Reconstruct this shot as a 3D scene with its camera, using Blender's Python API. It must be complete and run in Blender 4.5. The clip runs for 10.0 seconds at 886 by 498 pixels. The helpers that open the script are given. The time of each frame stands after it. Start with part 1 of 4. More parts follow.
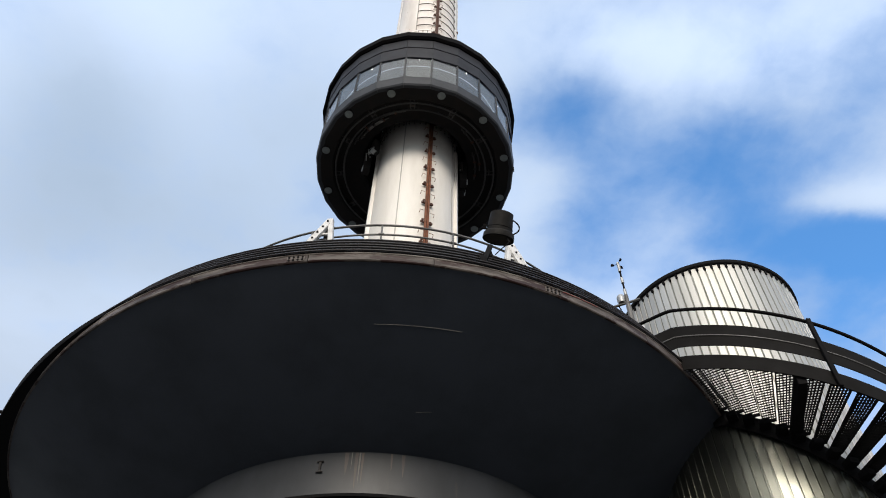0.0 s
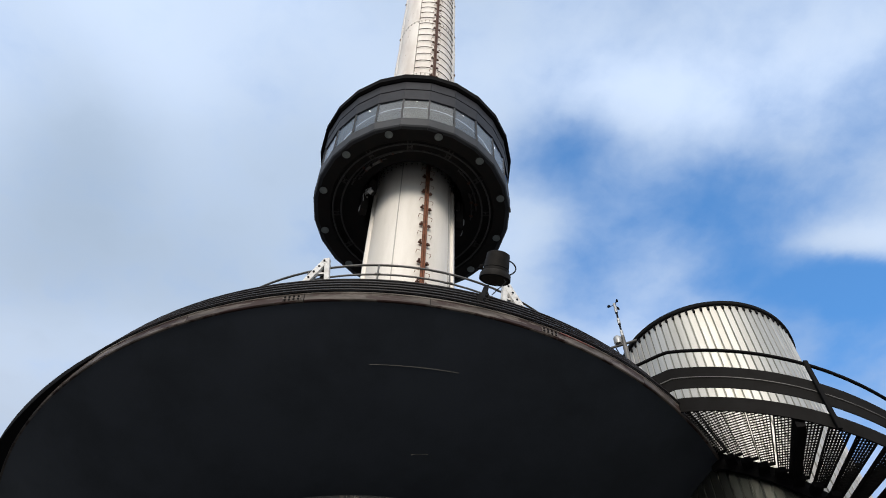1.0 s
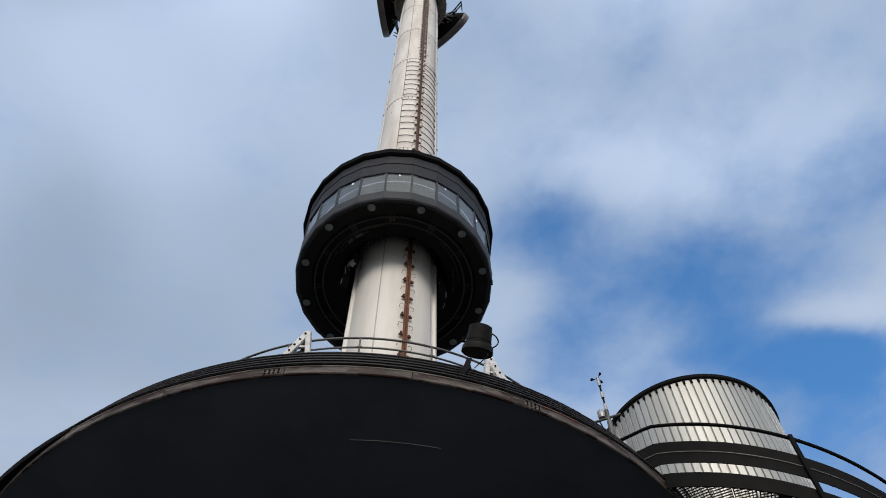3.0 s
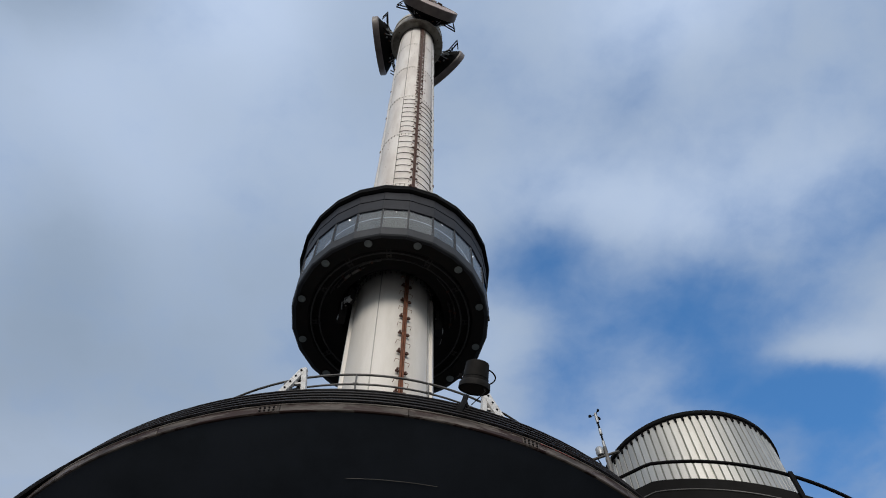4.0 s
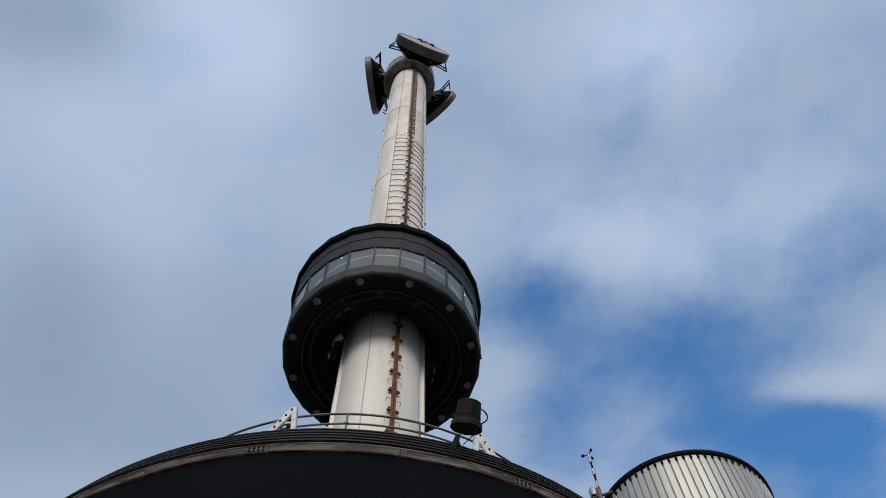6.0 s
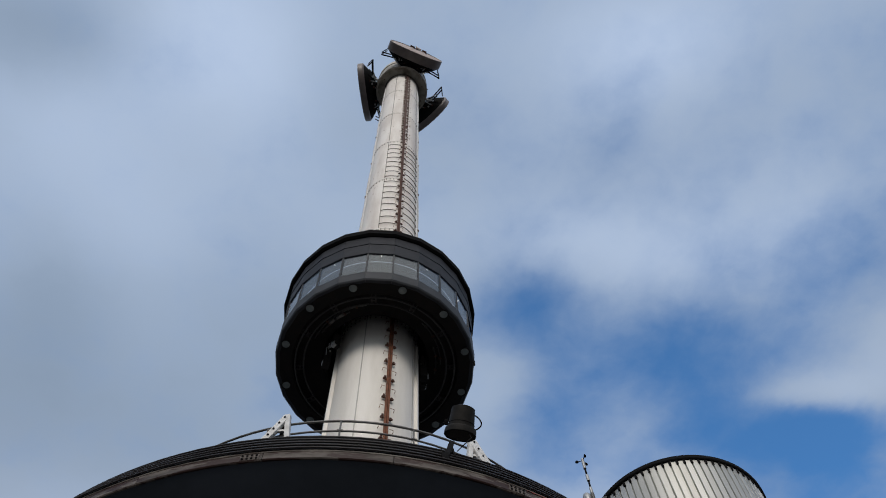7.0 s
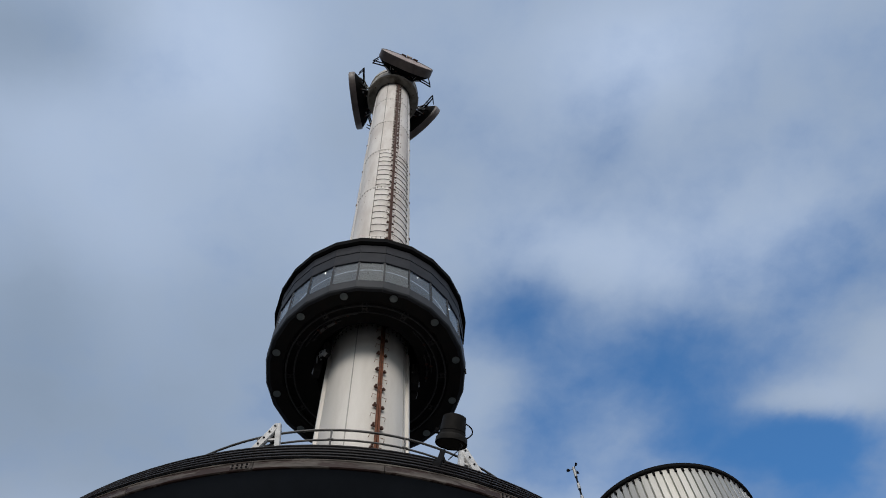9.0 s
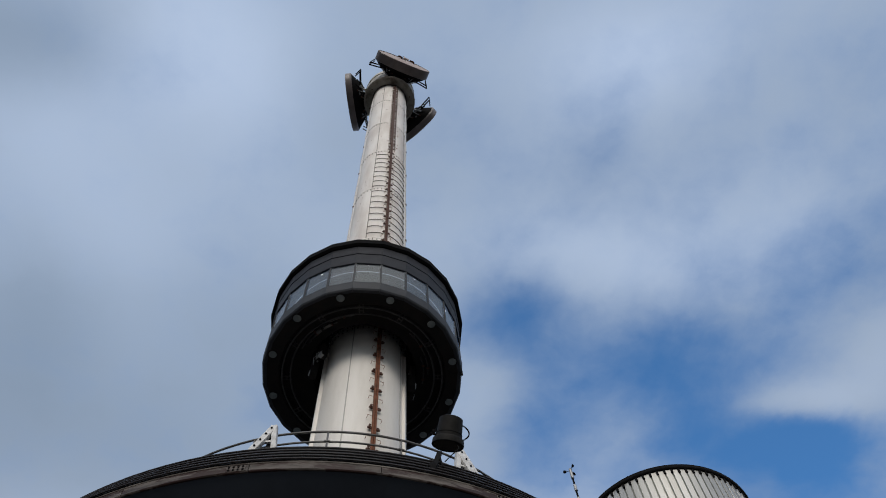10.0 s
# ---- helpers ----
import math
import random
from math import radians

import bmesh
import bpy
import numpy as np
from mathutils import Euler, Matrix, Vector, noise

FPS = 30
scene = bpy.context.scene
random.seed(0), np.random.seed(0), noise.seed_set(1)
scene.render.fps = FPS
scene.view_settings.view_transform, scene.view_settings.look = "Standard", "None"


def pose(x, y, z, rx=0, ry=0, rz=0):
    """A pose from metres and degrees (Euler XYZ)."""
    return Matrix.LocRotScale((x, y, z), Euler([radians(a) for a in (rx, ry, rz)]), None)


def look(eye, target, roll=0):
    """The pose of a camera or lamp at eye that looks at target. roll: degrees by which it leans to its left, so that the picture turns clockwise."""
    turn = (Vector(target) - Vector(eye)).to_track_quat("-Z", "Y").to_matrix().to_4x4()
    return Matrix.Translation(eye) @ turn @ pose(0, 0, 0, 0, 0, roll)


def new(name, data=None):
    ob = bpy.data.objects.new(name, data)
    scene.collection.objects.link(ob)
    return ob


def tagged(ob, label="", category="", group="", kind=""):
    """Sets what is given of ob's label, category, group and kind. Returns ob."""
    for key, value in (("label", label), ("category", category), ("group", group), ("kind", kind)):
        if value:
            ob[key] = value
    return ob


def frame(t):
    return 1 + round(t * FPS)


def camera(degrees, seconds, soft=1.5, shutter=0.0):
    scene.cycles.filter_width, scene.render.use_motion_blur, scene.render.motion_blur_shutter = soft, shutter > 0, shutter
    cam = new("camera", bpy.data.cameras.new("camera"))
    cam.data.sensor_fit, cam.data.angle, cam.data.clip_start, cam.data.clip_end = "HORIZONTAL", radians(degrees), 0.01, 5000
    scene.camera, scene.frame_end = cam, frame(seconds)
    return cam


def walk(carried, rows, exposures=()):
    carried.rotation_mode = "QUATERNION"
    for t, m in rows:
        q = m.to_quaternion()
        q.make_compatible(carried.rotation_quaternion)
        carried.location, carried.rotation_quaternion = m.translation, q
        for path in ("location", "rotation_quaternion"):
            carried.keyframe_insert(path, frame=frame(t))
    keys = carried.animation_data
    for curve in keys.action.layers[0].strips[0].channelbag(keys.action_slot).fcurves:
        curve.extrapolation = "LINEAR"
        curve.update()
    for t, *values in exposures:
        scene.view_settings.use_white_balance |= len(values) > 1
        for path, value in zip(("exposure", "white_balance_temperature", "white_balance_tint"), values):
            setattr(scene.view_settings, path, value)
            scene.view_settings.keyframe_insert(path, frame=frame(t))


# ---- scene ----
EYE = 1.6                      # eye above the deck
cam = camera(57.46, 10.0, soft=1.0)
PATH = [
    (0.0, pose(0, 0, EYE, 142.86, -0.85, -5.15)),
    (0.5, pose(0, 0, EYE, 144.32, -0.85, -5.26)),
    (1.0, pose(0, 0, EYE, 145.71, -0.80, -5.51)),
    (1.5, pose(0, 0, EYE, 147.08, -0.51, -5.75)),
    (2.0, pose(0, 0, EYE, 148.35, -0.16, -6.03)),
    (2.5, pose(0, 0, EYE, 149.61, 0.06, -6.19)),
    (4.0, pose(0, 0, EYE, 153.39, 0.51, -6.23)),
    (4.5, pose(0, 0, EYE, 154.64, 0.63, -6.25)),
    (5.0, pose(0, 0, EYE, 155.39, 0.75, -6.45)),
    (5.5, pose(0, 0, EYE, 155.80, 0.80, -6.51)),
    (7.0, pose(0, 0, EYE, 156.53, 1.55, -6.51)),
    (7.5, pose(0, 0, EYE, 156.78, 1.60, -6.66)),
    (8.0, pose(0, 0, EYE, 156.90, 1.77, -6.75)),
    (8.5, pose(0, 0, EYE, 156.98, 1.95, -6.72)),
    (9.0, pose(0, 0, EYE, 157.10, 2.13, -6.76)),
    (9.5, pose(0, 0, EYE, 157.15, 2.24, -6.73)),
    (10.0, pose(0, 0, EYE, 157.21, 2.36, -6.84)),
]
walk(cam, PATH, exposures=[(0.0, 0.12, 6700, 10), (1.0, 0.02, 6700, 10), (2.0, -0.25, 6590, 10), (2.5, -0.31, 6560, 10), (4.0, -0.55, 6480, 10), (5.5, -0.58, 6440, 10), (7.5, -0.7, 6390, 10), (10.0, -0.72, 6390, 10)])

# ---------------------------------------------------------------- world and sun
SUN_EL, SUN_AZ = 24.0, 187.0   # degrees; azimuth clockwise from +y (the way the camera faces)


def node(tree, kind, **inputs):
    n = tree.nodes.new(kind)
    for key, value in inputs.items():
        if key.startswith("p_"):
            setattr_plain(n, key[2:], value)
        else:
            sock = n.inputs[int(key[1:])] if key[0] == "i" and key[1:].isdigit() else n.inputs[key.replace("_", " ")]
            if isinstance(value, bpy.types.NodeSocket):
                tree.links.new(value, sock)
            else:
                sock.default_value = value
    return n


def setattr_plain(n, key, value):
    if key == "operation":
        n.operation = value
    elif key == "blend_type":
        n.blend_type = value
    elif key == "data_type":
        n.data_type = value
    elif key == "interpolation_type":
        n.interpolation_type = value
    elif key == "clamp":
        n.use_clamp = value
    elif key == "noise_dimensions":
        n.noise_dimensions = value


def math_node(tree, op, a, b=0.0, clamp=False):
    return node(tree, "ShaderNodeMath", p_operation=op, p_clamp=clamp, i0=a, i1=b).outputs[0]


def mix_rgb(tree, fac, a, b, blend="MIX"):
    n = tree.nodes.new("ShaderNodeMix")
    n.data_type, n.blend_type = "RGBA", blend
    for sock, value in ((n.inputs[0], fac), (n.inputs[6], a), (n.inputs[7], b)):
        if isinstance(value, bpy.types.NodeSocket):
            tree.links.new(value, sock)
        else:
            sock.default_value = value
    return n.outputs[2]


def smooth(tree, value, low, high, to_low=0.0, to_high=1.0):
    return node(tree, "ShaderNodeMapRange", p_interpolation_type="SMOOTHSTEP", i0=value, i1=low, i2=high, i3=to_low, i4=to_high).outputs[0]


# clear gaps (+) and wisps (-) of the broken cloud, on a flat layer overhead: x, y, half widths, weight
GAPS = [
    (0.45, 0.565, 0.17, 0.085, 0.52),
    (0.185, 0.525, 0.062, 0.052, 0.4),
    (0.225, 0.495, 0.08, 0.042, 0.25),
    (0.722, 0.682, 0.097, 0.061, 0.62),
    (0.535, 0.71, 0.14, 0.09, 0.5),
    (0.38, 0.42, 0.14, 0.04, -0.2),
    (0.682, 0.356, 0.055, 0.074, 0.35),
    (0.278, 0.277, 0.044, 0.045, 0.28),
    (0.863, 1.062, 0.132, 0.163, 0.5),
    (0.072, 0.225, 0.077, 0.05, 0.25),
    (0.262, 0.727, 0.065, 0.092, 0.45),
    (0.585, 0.408, 0.095, 0.042, 0.3),
    (-0.112, 0.679, 0.049, 0.058, 0.22),
    (0.685, 0.595, 0.065, 0.027, -0.72),
    (0.74, 0.53, 0.05, 0.055, -0.4),
    (0.172, 0.633, 0.037, 0.067, -0.3),
    (0.596, 0.146, 0.051, 0.083, 0.2),
    (0.763, 0.823, 0.109, 0.108, 0.6),
    (0.6, 0.607, 0.045, 0.017, -0.3),
    (0.47, 0.5, 0.338, 0.33, 0.32),
]
# brighter (+) and greyer (-) fields of the cloud
TONES = [
    (-0.413, 0.183, 0.098, 0.053, -0.75),
    (-0.248, 0.185, 0.12, 0.074, 0.55),
    (-0.401, 0.306, 0.103, 0.073, 0.2),
    (-0.444, 0.76, 0.225, 0.15, -0.55),
    (-0.473, 0.525, 0.082, 0.153, -0.3),
    (-0.218, 0.586, 0.124, 0.109, -0.25),
    (-0.082, 0.242, 0.042, 0.085, -0.12),
    (0.292, 0.131, 0.083, 0.054, 0.6),
    (0.23, 0.386, 0.084, 0.049, 0.1),
    (0.474, 0.328, 0.168, 0.063, 0.15),
    (0.053, 0.309, 0.08, 0.083, -0.2),
    (0.53, 0.476, 0.097, 0.053, -0.1),
    (-0.256, 0.373, 0.144, 0.07, 0.2),
    (-0.362, 0.453, 0.118, 0.071, 0.2),
    (-0.549, 0.909, 0.167, 0.112, 0.15),
    (0.314, 0.403, 0.146, 0.053, 0.35),
    (0.656, 0.587, 0.076, 0.038, 0.12),
    (0.235, 0.56, 0.065, 0.055, -0.1),
]


def build_world():
    world = bpy.data.worlds.new("sky")
    scene.world = world
    world.use_nodes = True
    tree = world.node_tree
    tree.nodes.clear()
    way = node(tree, "ShaderNodeTexCoord").outputs["Generated"]
    split = node(tree, "ShaderNodeSeparateXYZ", i0=way)
    up = math_node(tree, "MAXIMUM", split.outputs[2], 0.06)
    flat = node(tree, "ShaderNodeCombineXYZ", i0=math_node(tree, "DIVIDE", split.outputs[0], up), i1=math_node(tree, "DIVIDE", split.outputs[1], up)).outputs[0]
    warp = node(tree, "ShaderNodeTexNoise", Vector=flat, Scale=6.0, Detail=5.0, Roughness=0.6)
    shift = node(tree, "ShaderNodeVectorMath", p_operation="SUBTRACT", i0=warp.outputs["Color"], i1=(0.5, 0.5, 0.5)).outputs[0]
    shift = node(tree, "ShaderNodeVectorMath", p_operation="MULTIPLY", i0=shift, i1=(0.055, 0.055, 0.0)).outputs[0]
    bent = node(tree, "ShaderNodeVectorMath", p_operation="ADD", i0=flat, i1=shift).outputs[0]
    def hills(blobs, where, fall):
        total = None
        for x, y, wx, wy, weight in blobs:
            off = node(tree, "ShaderNodeVectorMath", p_operation="SUBTRACT", i0=where, i1=(x, y, 0)).outputs[0]
            off = node(tree, "ShaderNodeVectorMath", p_operation="MULTIPLY", i0=off, i1=(1 / wx, 1 / wy, 0)).outputs[0]
            far = node(tree, "ShaderNodeVectorMath", p_operation="DOT_PRODUCT", i0=off, i1=off).outputs["Value"]
            hill = math_node(tree, "MULTIPLY", math_node(tree, "EXPONENT", math_node(tree, "MULTIPLY", far, -fall)), weight)
            total = hill if total is None else math_node(tree, "ADD", total, hill)
        return total

    fine = node(tree, "ShaderNodeTexNoise", Vector=bent, Scale=8.0, Detail=9.0, Roughness=0.54).outputs["Fac"]
    clear = math_node(tree, "ADD", hills(GAPS, bent, 0.6), math_node(tree, "MULTIPLY", math_node(tree, "SUBTRACT", fine, 0.5), 1.15))
    clear = smooth(tree, clear, -0.12, 1.18, 0.0, 0.97)
    # thickness of the cloud: broad grey and white fields
    broad = node(tree, "ShaderNodeTexNoise", Vector=bent, Scale=4.0, Detail=6.0, Roughness=0.5).outputs["Fac"]
    tone = math_node(tree, "ADD", hills(TONES, bent, 0.6), math_node(tree, "MULTIPLY", math_node(tree, "SUBTRACT", broad, 0.5), 1.1))
    cloud = mix_rgb(tree, smooth(tree, tone, -0.9, 0.9), (0.392, 0.51, 0.683, 1), (0.79, 0.955, 1.235, 1))
    # thin bright cloud round the veiled sun
    sun_way = (math.sin(radians(SUN_AZ)) * math.cos(radians(SUN_EL)), math.cos(radians(SUN_AZ)) * math.cos(radians(SUN_EL)), math.sin(radians(SUN_EL)))
    near = node(tree, "ShaderNodeVectorMath", p_operation="DOT_PRODUCT", i0=way, i1=sun_way).outputs["Value"]
    cloud = mix_rgb(tree, smooth(tree, near, 0.45, 0.97), cloud, (1.9, 1.86, 1.78, 1))
    # duller, warmer cloud low down
    cloud = mix_rgb(tree, smooth(tree, split.outputs[2], 0.85, 0.15), cloud, (0.40, 0.425, 0.46, 1))
    sky = tree.nodes.new("ShaderNodeTexSky")
    sky.sky_type, sky.sun_disc = "NISHITA", False
    sky.sun_elevation, sky.sun_rotation = radians(SUN_EL), radians(SUN_AZ)
    deep = mix_rgb(tree, 1.0, sky.outputs[0], (0.86, 1.86, 2.66, 1), "MULTIPLY")
    blue = node(tree, "ShaderNodeBackground", Color=deep, Strength=0.13)
    white = node(tree, "ShaderNodeBackground", Color=cloud, Strength=1.0)
    both = node(tree, "ShaderNodeMixShader", i0=clear, i1=white.outputs[0], i2=blue.outputs[0])
    out = tree.nodes.new("ShaderNodeOutputWorld")
    tree.links.new(both.outputs[0], out.inputs[0])


build_world()
sun = new("sun", bpy.data.lights.new("sun", "SUN"))
sun.data.energy, sun.data.angle, sun.data.color = 2.4, radians(20.0), (1.0, 0.93, 0.84)
_a, _e = radians(SUN_AZ), radians(SUN_EL)
sun.matrix_world = look((math.sin(_a) * math.cos(_e) * 50, math.cos(_a) * math.cos(_e) * 50, math.sin(_e) * 50), (0, 0, 0))


# ---------------------------------------------------------------- materials
def material(name, base, rough=0.6, metal=0.0, other=None, amount=0.3, scale=3.0, stretch=(1, 1, 1), grain=60.0, bump=0.05,
             spots=None, spot_scale=4.0, spot_low=0.6, spot_high=0.7, spot_stretch=(1, 1, 1), piece=0.0, specular=0.5):
    """Paint, metal or stone: broad stains towards a second colour, fine grain, and optional patches of rust or dirt."""
    m = bpy.data.materials.new(name)
    m.use_nodes = True
    tree = m.node_tree
    tree.nodes.clear()
    own = math_node(tree, "MULTIPLY", node(tree, "ShaderNodeObjectInfo").outputs["Random"], 41.0)
    at = node(tree, "ShaderNodeVectorMath", p_operation="ADD", i0=node(tree, "ShaderNodeTexCoord").outputs["Object"], i1=node(tree, "ShaderNodeCombineXYZ", i0=own, i1=own, i2=own).outputs[0]).outputs[0]
    broad = node(tree, "ShaderNodeTexNoise", Vector=node(tree, "ShaderNodeMapping", Vector=at, Scale=stretch).outputs[0], Scale=scale, Detail=6.0, Roughness=0.6).outputs["Fac"]
    small = node(tree, "ShaderNodeTexNoise", Vector=at, Scale=grain, Detail=3.0).outputs["Fac"]
    second = other or tuple(c * 0.55 for c in base)
    colour = mix_rgb(tree, math_node(tree, "MULTIPLY", smooth(tree, broad, 0.35, 0.7), amount), (*base, 1), (*second, 1))
    colour = mix_rgb(tree, 0.25, colour, mix_rgb(tree, small, (0.6, 0.6, 0.6, 1), (1.3, 1.3, 1.3, 1)), "MULTIPLY")
    if piece:
        chance = node(tree, "ShaderNodeObjectInfo").outputs["Random"]
        colour = mix_rgb(tree, piece, colour, mix_rgb(tree, chance, (0.4, 0.4, 0.4, 1), (1.5, 1.5, 1.5, 1)), "MULTIPLY")
    if spots:
        mark = node(tree, "ShaderNodeTexNoise", Vector=node(tree, "ShaderNodeMapping", Vector=at, Scale=spot_stretch).outputs[0], Scale=spot_scale, Detail=8.0, Roughness=0.65).outputs["Fac"]
        colour = mix_rgb(tree, smooth(tree, mark, spot_low, spot_high), colour, (*spots, 1))
    gloss = math_node(tree, "ADD", rough - 0.08, math_node(tree, "MULTIPLY", broad, 0.16), clamp=True)
    relief = node(tree, "ShaderNodeBump", Strength=bump, Distance=0.02, Height=math_node(tree, "ADD", math_node(tree, "MULTIPLY", small, 0.4), broad))
    shader = node(tree, "ShaderNodeBsdfPrincipled", Base_Color=colour, Roughness=gloss, Metallic=metal, Normal=relief.outputs[0])
    shader.inputs["Specular IOR Level"].default_value = specular
    out = tree.nodes.new("ShaderNodeOutputMaterial")
    tree.links.new(shader.outputs[0], out.inputs[0])
    return m


def glowing(name, colour, strength):
    m = bpy.data.materials.new(name)
    m.use_nodes = True
    shader = m.node_tree.nodes["Principled BSDF"]
    shader.inputs["Base Color"].default_value = (*colour, 1)
    shader.inputs["Emission Color"].default_value = (*colour, 1)
    shader.inputs["Emission Strength"].default_value = strength
    return m


def clear_glass(name, tint, gloss=0.12):
    """A thin pane: tinted and see-through, with a mirror-like gloss."""
    m = bpy.data.materials.new(name)
    m.use_nodes = True
    tree = m.node_tree
    tree.nodes.clear()
    see = node(tree, "ShaderNodeBsdfTransparent", Color=(*tint, 1))
    shine = node(tree, "ShaderNodeBsdfGlossy", Color=(0.9, 0.93, 0.95, 1), Roughness=0.03)
    edge = math_node(tree, "MULTIPLY", math_node(tree, "POWER", node(tree, "ShaderNodeLayerWeight", Blend=0.5).outputs["Facing"], 4.0), 0.35)
    mixed = node(tree, "ShaderNodeMixShader", i0=math_node(tree, "ADD", edge, gloss, clamp=True), i1=see.outputs[0], i2=shine.outputs[0])
    out = tree.nodes.new("ShaderNodeOutputMaterial")
    tree.links.new(mixed.outputs[0], out.inputs[0])
    return m


RUST, RUST_DARK = (0.2, 0.068, 0.03), (0.08, 0.03, 0.015)
PAVING = material("deck paving", (0.075, 0.073, 0.07), 0.85, other=(0.05, 0.048, 0.046), amount=0.6, scale=0.5, bump=0.2)
UNDERSIDE = material("black coated sheet", (0.058, 0.066, 0.083), 0.5, other=(0.04, 0.046, 0.057), amount=0.8, scale=0.8, bump=0.02, specular=0.18)
CORE = material("dark grey coated core sheet", (0.046, 0.049, 0.055), 0.42, other=(0.03, 0.032, 0.035), amount=1.0, scale=1.3, stretch=(1, 1, 0.4), bump=0.05,
                spots=(0.12, 0.1, 0.08), spot_scale=1.4, spot_low=0.64, spot_high=0.78, spot_stretch=(1.5, 1.5, 0.15), specular=0.4)
ANCHOR = material("dull brown anchor", (0.045, 0.042, 0.04), 0.8, other=(0.03, 0.027, 0.025), amount=0.7, scale=8)
LIME = material("white lime run", (0.2, 0.19, 0.175), 0.85, other=(0.2, 0.19, 0.18), amount=0.8, scale=5, stretch=(1, 1, 0.2))
STAIN = material("brown drip stain", (0.12, 0.095, 0.075), 0.6, other=(0.075, 0.07, 0.068), amount=0.9, scale=3, stretch=(1, 1, 0.3))
FASCIA = material("weathered edge strip", (0.15, 0.128, 0.115), 0.45, other=(0.035, 0.026, 0.022), amount=1.0, scale=1.7, stretch=(1, 1, 4), bump=0.15,
                  spots=(0.03, 0.014, 0.012), spot_scale=1.5, spot_low=0.5, spot_high=0.56, spot_stretch=(1, 1, 5), piece=0.4, specular=0.25)
BEAD = material("worn bright bead", (0.26, 0.235, 0.21), 0.4, other=(0.04, 0.026, 0.02), amount=1.0, scale=1.4, bump=0.1)
LOUVRE = material("dark louvre edge", (0.03, 0.026, 0.028), 0.4, other=(0.018, 0.012, 0.012), amount=0.6, scale=5, bump=0.04, specular=0.35)
BLACK = material("black steel", (0.006, 0.006, 0.007), 0.85, other=(0.011, 0.01, 0.01), amount=0.6, scale=6, bump=0.08, specular=0.1)
DARK_GREY = material("dark grey stair steel", (0.011, 0.0105, 0.0105), 0.65, other=(0.007, 0.0065, 0.006), amount=0.7, scale=3, bump=0.06, specular=0.05)
DARK_PIPE = material("dark pipe", (0.05, 0.048, 0.047), 0.35, other=(0.03, 0.027, 0.025), amount=0.6, scale=5)
RAIL_GREY = material("grey railing tube", (0.125, 0.12, 0.116), 0.45, other=(0.05, 0.045, 0.04), amount=0.8, scale=4, bump=0.06)
WHITE = material("chalky white mast paint", (0.87, 0.825, 0.78), 0.55, other=(0.6, 0.53, 0.48), amount=0.75, scale=1.3, stretch=(1, 1, 0.18), bump=0.08,
                 spots=(0.3, 0.17, 0.09), spot_scale=5.5, spot_low=0.66, spot_high=0.71)
WHITE_LOW = material("clean white mast paint", (0.85, 0.815, 0.77), 0.5, other=(0.6, 0.56, 0.5), amount=0.6, scale=1.0, stretch=(1, 1, 0.15), bump=0.05)
WHITE_STEEL = material("white bracket steel", (0.7, 0.7, 0.7), 0.5, other=(0.4, 0.38, 0.36), amount=0.6, scale=6, bump=0.08,
                       spots=(0.05, 0.045, 0.04), spot_scale=9, spot_low=0.62, spot_high=0.66)
RUSTY = material("rusty ladder rail", RUST, 0.85, other=RUST_DARK, amount=0.9, scale=8, bump=0.3)
CLAMP = material("dark rusted clamp", (0.085, 0.036, 0.024), 0.8, other=RUST_DARK, amount=0.8, scale=10, bump=0.2)
RUNG = material("pale rusting rung", (0.4, 0.29, 0.22), 0.7, other=RUST, amount=0.8, scale=10, bump=0.1)
HOOP = material("grimy hoop", (0.17, 0.15, 0.125), 0.7, other=(0.08, 0.06, 0.045), amount=0.8, scale=6, bump=0.1)
SEAM_LOW = material("faint grey joint", (0.46, 0.44, 0.41), 0.6, other=(0.3, 0.28, 0.25), amount=0.7, scale=3, stretch=(1, 1, 0.3), bump=0.05)
SEAM = material("dirty joint", (0.3, 0.28, 0.25), 0.7, other=(0.16, 0.13, 0.1), amount=0.8, scale=6, bump=0.1)
CABIN = material("grey cabin cladding", (0.025, 0.0265, 0.034), 0.58, other=(0.018, 0.0195, 0.025), amount=0.6, scale=2, bump=0.03, piece=0.08, specular=0.15)
CABIN_SILL = material("pale grey cabin sill", (0.043, 0.046, 0.054), 0.55, other=(0.032, 0.035, 0.041), amount=0.6, scale=2, bump=0.03, piece=0.08, specular=0.2)
CABIN_FRAME = material("dark window frame", (0.022, 0.023, 0.027), 0.6, amount=0.4, scale=4, bump=0.03)
CABIN_CAP = material("black cabin roof edge", (0.005, 0.005, 0.006), 0.8, other=(0.009, 0.007, 0.006), amount=0.5, scale=5, bump=0.05, specular=0.05)
CABIN_UNDER = material("black cabin underside", (0.017, 0.0165, 0.0165), 0.7, other=(0.026, 0.021, 0.019), amount=0.7, scale=3, bump=0.08, specular=0.1)
HANGER = material("dirty track hanger", (0.016, 0.013, 0.012), 0.45, other=(0.035, 0.03, 0.028), amount=0.6, scale=12, bump=0.1)
CABIN_FLOOR = material("grey cabin flooring", (0.4, 0.39, 0.37), 0.6, other=(0.28, 0.27, 0.26), amount=0.5, scale=2)
CABIN_IN = material("cabin interior lining", (0.56, 0.545, 0.515), 0.7, amount=0.3, scale=2, bump=0.02)
PANE = clear_glass("cabin window glass", (0.86, 0.87, 0.875), 0.05)
LENS = material("frosted lamp lens", (0.22, 0.25, 0.25), 0.25, other=(0.15, 0.17, 0.17), amount=0.5, scale=8, bump=0.02)
